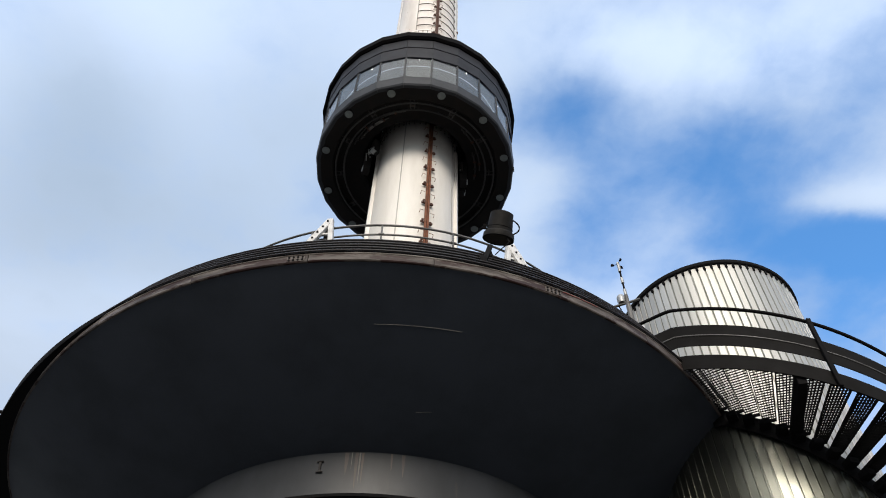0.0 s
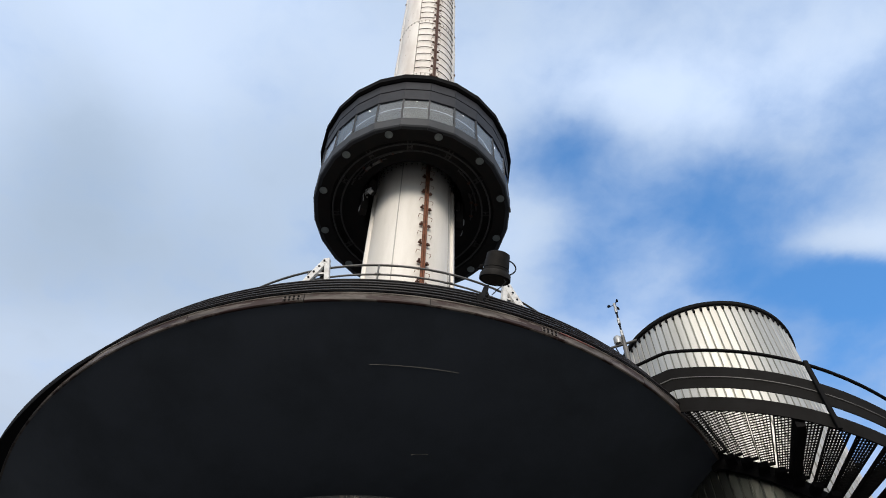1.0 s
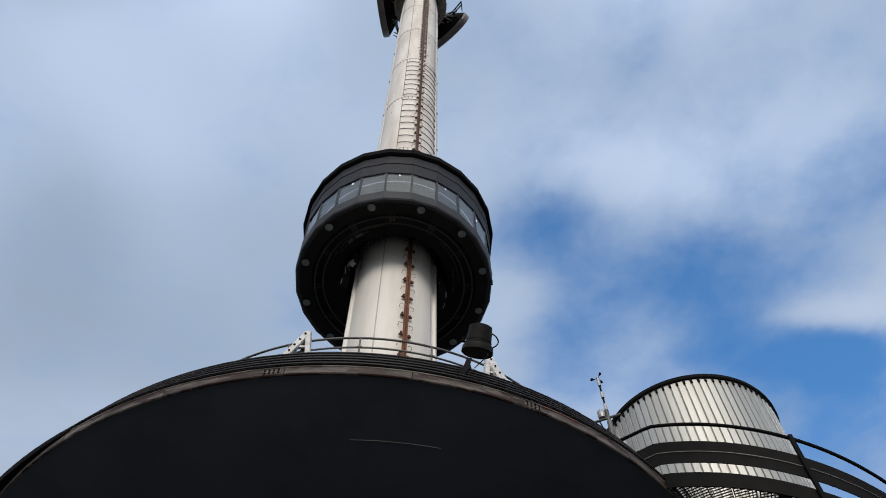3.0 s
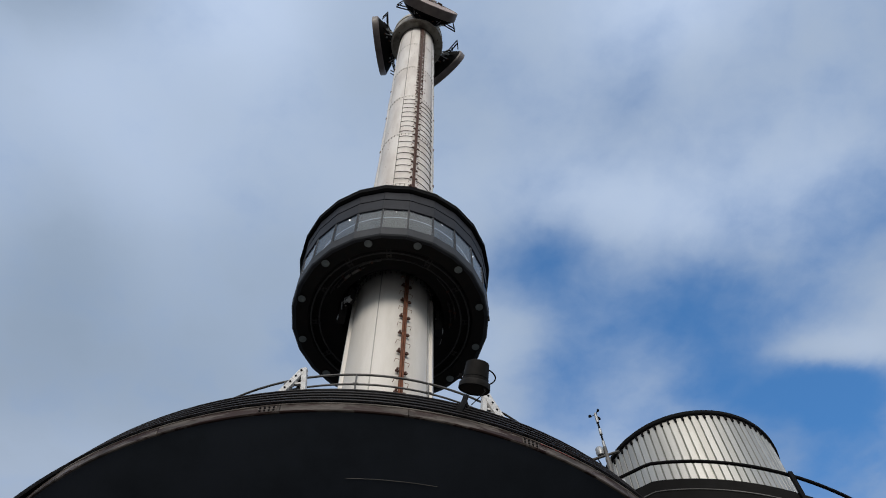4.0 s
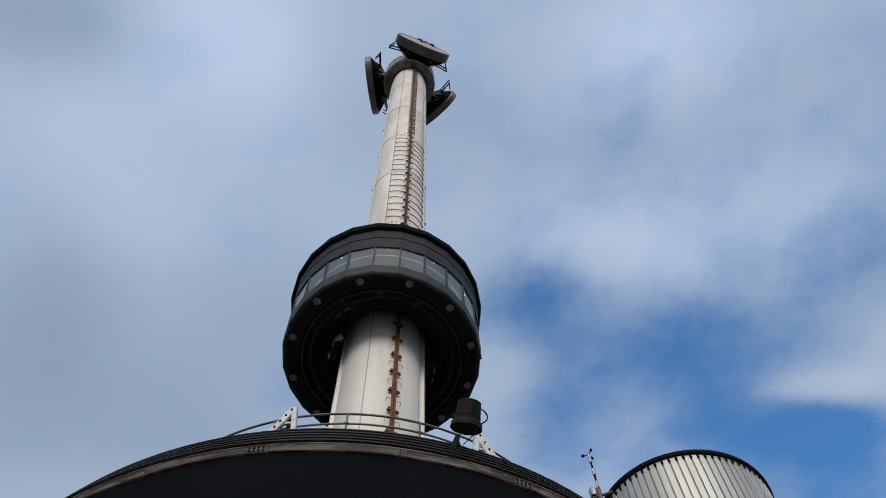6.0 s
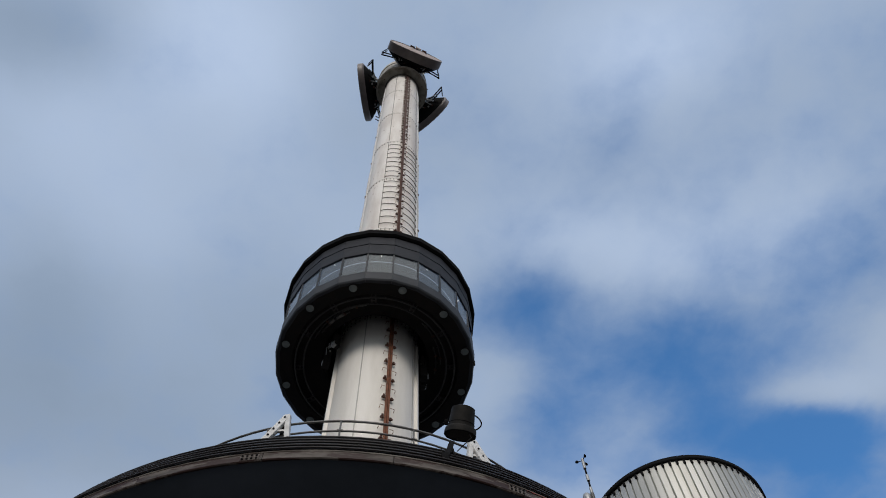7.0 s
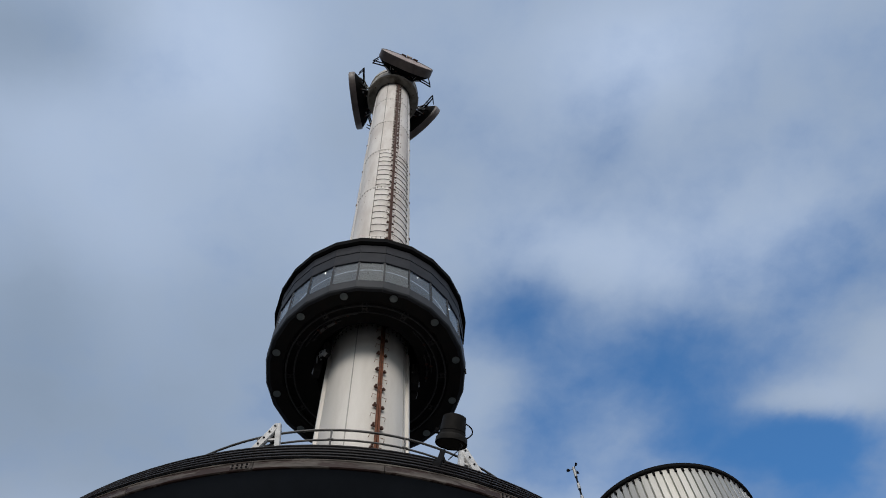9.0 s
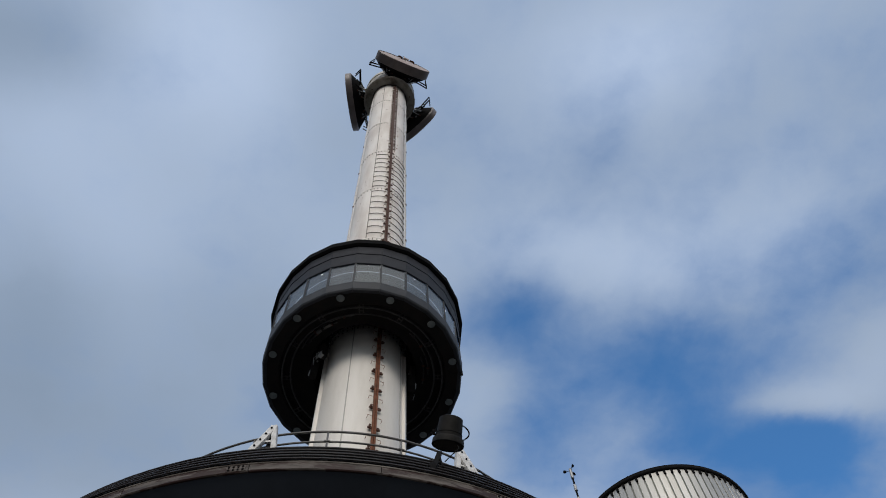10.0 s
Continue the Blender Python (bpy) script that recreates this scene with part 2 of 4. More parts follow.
GLOW = glowing("cabin ceiling lamp", (1.0, 0.97, 0.9), 8.0)
STRIP = glowing("cabin light strip", (0.9, 0.95, 1.0), 0.4)
SHEET = material("bare aluminium sheet", (0.52, 0.512, 0.49), 0.5, 0.75, other=(0.38, 0.37, 0.345), amount=0.7, scale=2.5, stretch=(1, 1, 0.12), bump=0.03, piece=0.14)
# lower drum sheet and ribs: base colour darkened for the shade below the stair
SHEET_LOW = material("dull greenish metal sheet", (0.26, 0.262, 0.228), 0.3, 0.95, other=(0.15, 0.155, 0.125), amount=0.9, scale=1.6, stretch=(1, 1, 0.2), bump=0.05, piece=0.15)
JOINT = material("dark sheet groove", (0.02, 0.02, 0.02), 0.6, amount=0.4)
ANTENNA = material("warm grey antenna shroud", (0.185, 0.158, 0.152), 0.42, other=(0.115, 0.092, 0.086), amount=0.7, scale=1.2, bump=0.05)
RADOME = material("grey antenna cover", (0.44, 0.37, 0.36), 0.65, other=(0.36, 0.3, 0.28), amount=0.5, scale=1.5, bump=0.04)
COLLAR = material("pale green-grey mast head paint", (0.62, 0.585, 0.52), 0.6, other=(0.2, 0.17, 0.12), amount=0.7, scale=1.5, stretch=(1, 1, 0.3), bump=0.08)
# downward face of the mast head: its shade is mixed into this darker colour
COLLAR_SHADE = material("grimy brown-grey paint", (0.3, 0.28, 0.24), 0.7, other=(0.07, 0.055, 0.04), amount=1.0, scale=1.1, bump=0.08)
LAMP_GREY = material("dark floodlight housing", (0.0105, 0.01, 0.0095), 0.65, other=(0.02, 0.0175, 0.0165), amount=0.7, scale=7, bump=0.15, specular=0.15)
LAMP_GLASS = material("dusty floodlight glass", (0.1, 0.082, 0.06), 0.25, amount=0.5, scale=6, bump=0.02)
PALE_METAL = material("galvanised fitting", (0.42, 0.43, 0.44), 0.45, 0.6, other=(0.25, 0.25, 0.25), amount=0.5, scale=8, bump=0.06)
RED = material("faded red mark", (0.28, 0.03, 0.03), 0.6, other=(0.15, 0.02, 0.02), amount=0.7, scale=6)


# ---------------------------------------------------------------- builders
def part(name, bm, mat, parent=None, label="", flat=False):
    mesh = bpy.data.meshes.new(name)
    bmesh.ops.recalc_face_normals(bm, faces=bm.faces)
    if not flat:
        for face in bm.faces:
            face.smooth = True
        for edge in bm.edges:
            if len(edge.link_faces) == 2 and edge.calc_face_angle(0) > radians(32):
                edge.smooth = False
    bm.to_mesh(mesh)
    bm.free()
    mesh.materials.append(mat)
    ob = new(name, mesh)
    ob.parent = parent
    if label:
        ob["label"] = label
    return ob


def again(ob, parent, m, name=None):
    """A further object on the same mesh."""
    other = new(name or ob.name.split(".")[0], ob.data)
    other.parent, other.matrix_basis = parent, m
    return other


def thing(name, m, label, category, group="", kind=""):
    ob = new(name)
    ob.empty_display_size = 0.2
    ob.matrix_basis = m
    return tagged(ob, label, category, group, kind)


def lathe(profile, seg=96, phase=0.0, start=0.0, span=360.0, ring=False, bm=None):
    """Turns (radius, z) points about z. Angle 0 faces -y, growing towards +x. ring: the profile closes on itself."""
    bm = bm or bmesh.new()
    whole = span >= 359.99
    rows = []
    for i in range(seg if whole else seg + 1):
        a = radians(phase + start + span * i / seg)
        rows.append([bm.verts.new((r * math.sin(a), -r * math.cos(a), z)) for r, z in profile])
    count = len(profile) if ring else len(profile) - 1
    for i in range(seg):
        one, two = rows[i], rows[(i + 1) % len(rows)]
        for k in range(count):
            q = (k + 1) % len(profile)
            bm.faces.new((one[k], two[k], two[q], one[q]))
    if ring and not whole:
        bm.faces.new(rows[0])
        bm.faces.new(list(reversed(rows[-1])))
    return bm


def tube_ring(r, z, thick, seg=120, start=0.0, span=360.0, sides=8, bm=None):
    prof = [(r + thick * math.cos(2 * math.pi * k / sides), z + thick * math.sin(2 * math.pi * k / sides)) for k in range(sides)]
    return lathe(prof, seg, 0.0, start, span, True, bm)


def box(sx, sy, sz, m=None, bevel=0.0, bm=None):
    bm = bm or bmesh.new()
    made = bmesh.ops.create_cube(bm, size=1.0, matrix=(m or Matrix()) @ Matrix.Diagonal((sx, sy, sz, 1)))
    if bevel:
        edges = list({e for v in made["verts"] for e in v.link_edges})
        bmesh.ops.bevel(bm, geom=edges, offset=bevel, segments=2, affect="EDGES", profile=0.6)
    return bm


def rod(a, b, r, sides=8, r2=None, bm=None):
    a, b = Vector(a), Vector(b)
    bm = bm or bmesh.new()
    turn = (b - a).to_track_quat("Z", "Y").to_matrix().to_4x4()
    bmesh.ops.create_cone(bm, cap_ends=True, segments=sides, radius1=r, radius2=r if r2 is None else r2, depth=(b - a).length,
                          matrix=Matrix.Translation((a + b) / 2) @ turn)
    return bm


def pipe(points, r, sides=8, bm=None, closed=False):
    """A round bar through the points."""
    bm = bm or bmesh.new()
    pts = [Vector(p) for p in points]
    rows = []
    for i, p in enumerate(pts):
        before, after = (pts[i - 1] if i or closed else p), (pts[(i + 1) % len(pts)] if i < len(pts) - 1 or closed else p)
        q = (after - before).to_track_quat("Z", "Y")
        rows.append([bm.verts.new(p + q @ Vector((r * math.cos(2 * math.pi * k / sides), r * math.sin(2 * math.pi * k / sides), 0))) for k in range(sides)])
    for i in range(len(rows) - (0 if closed else 1)):
        one, two = rows[i], rows[(i + 1) % len(rows)]
        for k in range(sides):
            bm.faces.new((one[k], one[(k + 1) % sides], two[(k + 1) % sides], two[k]))
    if not closed:
        bm.faces.new(list(reversed(rows[0])))
        bm.faces.new(rows[-1])
    return bm


def beam(a, b, w, d, bevel=0.008):
    """A square bar from a to b: w across, d deep."""
    a, b = Vector(a), Vector(b)
    along = (b - a).normalized()
    deep = Vector((0, 1, 0))
    side = along.cross(deep).normalized()
    deep = side.cross(along)
    turn = Matrix((side, deep, along)).transposed().to_4x4()
    return box(w, d, (b - a).length, Matrix.Translation((a + b) / 2) @ turn, bevel)


def polar(r, deg, z):
    a = radians(deg)
    return Vector((r * math.sin(a), -r * math.cos(a), z))


def at_polar(r, deg, z):
    """A pose on a circle: local -y looks outward, x runs along the circle."""
    p = polar(r, deg, z)
    return pose(p.x, p.y, p.z, 0, 0, deg)


AXIS = 13.5                    # the mast stands this far ahead of the camera
CROWN = (-0.10, AXIS)          # middle of the round platform

# ---------------------------------------------------------------- the large structure
ground = part("ground", lathe([(0.0, 0.0), (4.0, 0.0), (12.0, 0.0), (40.0, 0.0), (300.0, 0.0), (4000.0, 0.0)], 64), PAVING)
ground.location = (0, 0, 0)
tagged(ground, "grey paved deck under the tower head", "ground", kind="structure")


RIM = (6.628, 8.712)           # edge of the soffit: radius, height above the eye


def soffit_height(r):
    u = (r - 3.925) / (RIM[0] - 3.925)
    return 7.61 + (RIM[1] - 7.61) * (0.72 * u + 0.28 * u * u)


def platform_head():
    """The overhanging round head of the tower: bowl-shaped soffit, edge strip, louvres and roof."""
    z = EYE
    head = thing("tower_platform", pose(CROWN[0], CROWN[1], 0), "round overhanging tower head with a black bowl-shaped soffit", "platform", kind="structure")
    prof = []
    for k in range(19):
        u = k / 18
        prof.append((3.925 + (RIM[0] - 3.925) * u, z + soffit_height(3.925 + (RIM[0] - 3.925) * u)))
    part("soffit", lathe(prof, 144), UNDERSIDE, head)
    core = part("core_wall", lathe([(3.93, 0.0), (3.93, z + 7.62)], 96), CORE, head, "dark grey stained core wall")
    part("wall_ledge", lathe([(3.935, z + 6.78), (4.02, z + 6.79), (4.02, z + 6.84), (3.935, z + 6.86)], 96), BLACK, head)
    part("wall_anchor", box(0.035, 0.03, 0.18, at_polar(3.945, -13.5, z + 7.36), 0.008), ANCHOR, head)
    for lift in (-0.1, 0.1):
        part("anchor_plate", box(0.10, 0.035, 0.02, at_polar(3.95, -13.5, z + 7.36 + lift * 0.9), 0.006), ANCHOR, head)
    def run(name, mat, label, deg, w, low):
        """A run of dirt that narrows towards its lower end."""
        bm = bmesh.new()
        rows = [[bm.verts.new(polar(3.934, deg + k * w * (1 - u ** 2) / 2, z + 7.6 - (7.6 - low) * u)) for k in (-1, 1)] for u in (0, 0.3, 0.6, 0.85, 0.99)]
        for one, two in zip(rows, rows[1:]):
            bm.faces.new((one[0], one[1], two[1], two[0]))
        part(name, bm, mat, head, label)

    for deg, w, low in ((-5.9, 0.7, 6.95), (-4.6, 0.5, 7.05), (-8.0, 0.9, 7.2), (1.5, 0.5, 7.3), (4.0, 0.8, 7.2)):
        run("drip_stain", STAIN, "brown drip stain", deg, w, low)
    for deg, w, low in ((-5.2, 0.35, 7.05), (-6.9, 0.2, 7.3)):
        run("lime_run", LIME, "pale lime run", deg, w, low)
    # edge strip in sheets
    count = 24
    first = None
    for i in range(count):
        m = pose(0, 0, 0, 0, 0, 360 / count * i + 4)
        if first is None:
            bm = lathe([(6.58, z + 8.706), (6.637, z + 8.702), (6.650, z + 8.716), (6.645, z + 8.852), (6.633, z + 8.862), (6.58, z + 8.862)], 8, 0, 0.04, 360 / count - 0.08, True)
            first = part("edge_strip", bm, FASCIA, head)
            first.matrix_basis = m
        else:
            again(first, head, m)
    part("edge_bead", tube_ring(6.645, z + 8.86, 0.013, 144, sides=6), BEAD, head, "worn bright upper bead")
    # louvre bars on a dark backing
    part("louvre_backing", lathe([(6.63, z + 8.85), (6.660, z + 8.885), (6.425, z + 9.455)], 96), BLACK, head)
    for i in range(5):
        u = i / 4
        r, h = 6.672 - 0.24 * u, z + 8.9 + 0.555 * u
        part("louvre", tube_ring(r, h, 0.014, 140, sides=7), LOUVRE, head)
        part("louvre_web", lathe([(r - 0.02, h - 0.02), (r - 0.10, h - 0.06)], 120), BLACK, head)
    part("roof", lathe([(6.42, z + 9.44), (5.05, z + 9.7), (5.0, z + 11.10), (1.2, z + 11.18)], 96), BLACK, head)
    # the apron that widens towards the far side walkway, and its rail
    apron = bmesh.new()
    rows = []
    for k in range(24):
        deg = -38 - 2.2 * k
        r = 6.665 + 0.195 * (2.2 * k / 25) ** 1.25
        low = 8.875 - 0.155 * min(k / 9, 1.0)
        rows.append([apron.verts.new(polar(rr, deg, z + h)) for rr, h in ((6.56, low), (r - 0.012, low), (r, low + 0.03), (r, 8.93), (6.56, 8.95))])
    for one, two in zip(rows, rows[1:]):
        for q in range(5):
            apron.faces.new((one[q], one[(q + 1) % 5], two[(q + 1) % 5], two[q]))
    apron.faces.new(rows[0])
    apron.faces.new(list(reversed(rows[-1])))
    part("side_apron", apron, BLACK, head, "black side apron")
    part("apron_rail", pipe([polar(6.80, -66, z + 8.84), polar(6.80, -66, z + 8.84) + Vector((-0.9, 0.12, 0.02))], 0.03, 8), BLACK, head, "dark rail end")
    # bolted plates on the edge strip
    for deg in (-12.5, 19.2, 51, 82):
        plate = part("splice_plate", box(0.26, 0.010, 0.11, Matrix(), 0.004), FASCIA, head)
        plate.matrix_basis = at_polar(6.648, deg, z + 8.775)
        for k in range(4):
            for row in (-1, 1):
                b = part("bolt", rod((-0.095 + 0.0633 * k, -0.004, 0.028 * row), (-0.095 + 0.0633 * k, -0.016, 0.028 * row), 0.016, 6), BLACK, plate)
    red = part("red_mark", lathe([(6.655, z + 8.84), (6.642, z + 8.9)], 8, 0, 20.6, 5.2), RED, head, "faded red streak")
    # scratch across the soffit
    pts = []
    for k in range(9):
        u = k / 8
        deg, r = -2.9 + 12.2 * u, 5.82 + 0.03 * u
        p = polar(r, deg, z + soffit_height(r) - 0.002)
        pts.append(p)
    short = [polar(4.62 + 0.01 * k, 4.9 + 0.7 * k, z + soffit_height(4.62 + 0.01 * k) - 0.002) for k in range(5)]
    part("scratch", pipe(short, 0.004, 5), RAIL_GREY, head)
    part("scratch", pipe(pts, 0.0045, 5), LIME, head, "pale scratch in the black coating")
    return head


platform_head()

# ---------------------------------------------------------------- the mast
FLANGES = (23.0, 30.3, 36.65, 43.0, 49.4, 55.8)


def mast():
    z = EYE
    ob = thing("tower_mast", pose(0.05, AXIS, 0), "tall white steel mast with rusty ladder rail and flanged joints", "mast")
    levels = [11.1, *FLANGES, 62.2]
    for low, high in zip(levels, levels[1:]):
        part("shell_section", lathe([(1.215, z + low + 0.012), (1.215, z + high - 0.012)], 64), WHITE_LOW if low < 22 else WHITE, ob)
    for h in FLANGES:
        flange = part("flange", lathe([(1.205, z + h - 0.05), (1.232, z + h - 0.045), (1.232, z + h + 0.045), (1.205, z + h + 0.05)], 64), WHITE, ob)
        bolts = bmesh.new()
        rows = (-0.15,) if h > 24 else (-0.3, -0.12, 0.12, 0.3)
        for row in rows:
            for k in range(44):
                deg = 360 / 44 * k + (4 if row > 0 else 0)
                if h > 24:
                    box(0.03, 0.022, 0.17, at_polar(1.225, deg, z + h + row), 0, bolts)
                else:
                    rod(polar(1.21, deg, z + h + row), polar(1.24, deg, z + h + row), 0.022, 6, bm=bolts)
        tagged(part("flange_bolts", bolts, SEAM, ob), kind="stuff")
    for deg in (-21.3, 62.0, 150.0, -110.0):
        part("seam_strip", box(0.03, 0.012, 11.7, at_polar(1.218, deg, z + 11.15 + 5.85)), SEAM_LOW, ob)
        part("seam_strip", box(0.035, 0.012, 38.2, at_polar(1.218, deg, z + 23.05 + 19.1)), SEAM, ob)
    # guide boxes low down, thin guides above
    for deg in (-80, 76):
        part("guide_box", box(0.2, 0.12, 11.4, at_polar(1.25, deg, z + 11.1 + 5.7), 0.015), WHITE_LOW, ob)
        part("guide_rail", box(0.07, 0.08, 37.8, at_polar(1.215, deg, z + 22.7 + 18.9), 0.01), WHITE_STEEL, ob)
    # ladder rail: two rusty flats with clamps and short rungs
    for low, high, mat, label in ((11.3, 26.0, RUSTY, "rust-brown ladder rail"), (26.004, 60.9, CLAMP, "dark brown upper ladder rail")):
        for deg in (14.6, 17.6):
            part("ladder_rail", box(0.055, 0.06, high - low, at_polar(1.29, deg, z + (low + high) / 2), 0.006), mat, ob, label)
    clamp = bmesh.new()
    for x, h in ((-0.11, 0.02), (0.11, -0.05)):
        box(0.06, 0.06, 0.035, pose(x, -0.01, h + 0.035, 0, 0, 0), 0.008, clamp)
        box(0.06, 0.06, 0.035, pose(x, -0.01, h - 0.035, 0, 0, 0), 0.008, clamp)
        box(0.025, 0.06, 0.10, pose(x * 1.15, -0.01, h), 0.006, clamp)
    box(0.34, 0.04, 0.05, pose(0, 0.0, -0.04), 0.0, clamp)
    rung_l = pipe([(-0.2, 0.05, -0.05), (-0.2, -0.02, -0.05), (-0.2, -0.02, 0.02), (-0.09, -0.02, 0.02)], 0.009, 5)
    rung_r = pipe([(0.2, 0.05, -0.1), (0.2, -0.02, -0.1), (0.2, -0.02, -0.03), (0.09, -0.02, -0.03)], 0.009, 5)
    made = {}
    for i in range(54):
        h = 16.45 + 0.905 * (i - 5)
        if h > 60.8:
            break
        for name, bm, mat, lift in (("clamp", clamp, CLAMP, 0.0), ("rung", rung_l, RUNG, 0.45), ("foot_rung", rung_r, RUNG, 0.45)):
            m = at_polar(1.28, 16.1, z + h + lift)
            if name in made:
                again(made[name], ob, m)
            else:
                made[name] = part(name, bm, mat, ob)
                made[name].matrix_basis = m
    # stiffening hoops between the seam and the far side, from the second to the fourth joint
    hoop = None
    h = 30.75
    while h < 42.9:
        if hoop is None:
            bm = tube_ring(1.262, 0, 0.02, 14, -20.5, 30.5, 6)
            tube_ring(1.262, 0, 0.02, 18, 22.0, 42.0, 6, bm)
            hoop = part("hoop", bm, HOOP, ob)
            hoop.location = (0, 0, z + h)
        else:
            again(hoop, ob, Matrix.Translation((0, 0, z + h)))
        h += 0.76
    # toothed steps on both sides of the upper rail
    tooth = None
    h = 43.3
    while h < 60.6:
        for side in (-1, 1):
            m = at_polar(1.24, 16.1 + 6.4 * side, z + h + 0.15 * side)
            if tooth is None:
                bm = box(0.13, 0.05, 0.05, pose(0, -0.08, 0), 0.01)
                box(0.03, 0.13, 0.04, pose(0.05, -0.02, 0), 0.006, bm)
                tooth = part("step_tooth", bm, CLAMP, ob)
                tooth.matrix_basis = m
            else:
                again(tooth, ob, m)
        h += 0.58
    # bare rusty patches where the paint has flaked off
    rng = random.Random(5)
    flakes = bmesh.new()
    for count, deg_a, deg_b, low, high, big in ((46, -15, 11, 26.9, 29.4, 0.12), (9, -14, 10, 43.2, 60, 0.05), (34, 20, 34, 43.2, 60, 0.07), (40, 56, 82, 26, 60, 0.07), (14, -70, -25, 26, 60, 0.05)):
        for _ in range(count):
            deg, h = rng.uniform(deg_a, deg_b), rng.uniform(low, high)
            wide, tall = big * rng.uniform(0.25, 1.0), big * rng.uniform(0.4, 2.2)
            mid = flakes.verts.new(polar(1.2185, deg, z + h))
            ring = []
            for k in range(9):
                a, f = 2 * math.pi * k / 9, rng.uniform(0.55, 1.15)
                ring.append(flakes.verts.new(polar(1.2185, deg + math.degrees(wide * f * math.cos(a) / 1.2), z + h + tall * f * math.sin(a))))
            for k in range(9):
                flakes.faces.new((mid, ring[k], ring[(k + 1) % 9]))
    tagged(part("flaked_patches", flakes, RUSTY, ob, "rusty patches of flaked paint"), kind="stuff")
    # white cable standing off along the edge
    part("cable", pipe([polar(1.262, -88, z + 23.5 + 3.0 * k) + Vector((0.012 * (-1) ** k, 0, 0)) for k in range(13)], 0.03, 6), WHITE_STEEL, ob, "white edge cable")
    part("cable", pipe([polar(1.262, 87, z + 23.5 + 3.0 * k) + Vector((0.014 * (-1) ** k, 0, 0)) for k in range(13)], 0.03, 6), WHITE_STEEL, ob, "white edge cable")
    for k in range(7):
        part("cable_clip", box(0.07, 0.12, 0.16, at_polar(1.25, -88, z + 26.2 + 5.3 * k), 0.01), CLAMP, ob)
        part("cable_clip", box(0.07, 0.12, 0.16, at_polar(1.25, 87, z + 28.4 + 4.7 * k), 0.01), CLAMP, ob)
    # head collar
    part("collar_underside", lathe([(1.3, z + 61.3), (1.3, z + 60.86), (1.84, z + 60.81)], 40), COLLAR_SHADE, ob, "underside of the mast head, darkened for shade")
    part("collar", lathe([(1.842, z + 60.81), (1.88, z + 60.84), (1.88, z + 63.5), (1.3, z + 63.6)], 40), COLLAR, ob, "pale green-grey round mast head", flat=True)
    part("collar_lip", lathe([(1.8, z + 60.80), (1.9, z + 60.77), (1.93, z + 60.82), (1.9, z + 60.9)], 64), SEAM, ob)
    part("collar_band", lathe([(1.875, z + 62.5), (1.91, z + 62.52), (1.91, z + 62.62), (1.875, z + 62.64)], 64), BLACK, ob, "dark collar band")
    part("collar_throat", lathe([(1.22, z + 61.2), (1.31, z + 61.2)], 48), BLACK, ob)
    part("mast_cap", lathe([(1.22, z + 62.8), (1.22, z + 64.2), (0.02, z + 64.5)], 48), COLLAR, ob)
    for deg in (-150, -115, -60, 70, 110, 160, 195):
        part("collar_bolt", rod(polar(1.58, deg, z + 60.86), polar(1.58, deg, z + 60.74), 0.045, 8), CLAMP, ob)
    for deg in (-96, 97, 175):
        part("roof_hook", pipe([polar(1.86, deg, z + 63.4), polar(2.0, deg, z + 63.7), polar(1.92, deg + 6, z + 64.1)], 0.05, 6), BLACK, ob)
    return ob


mast()


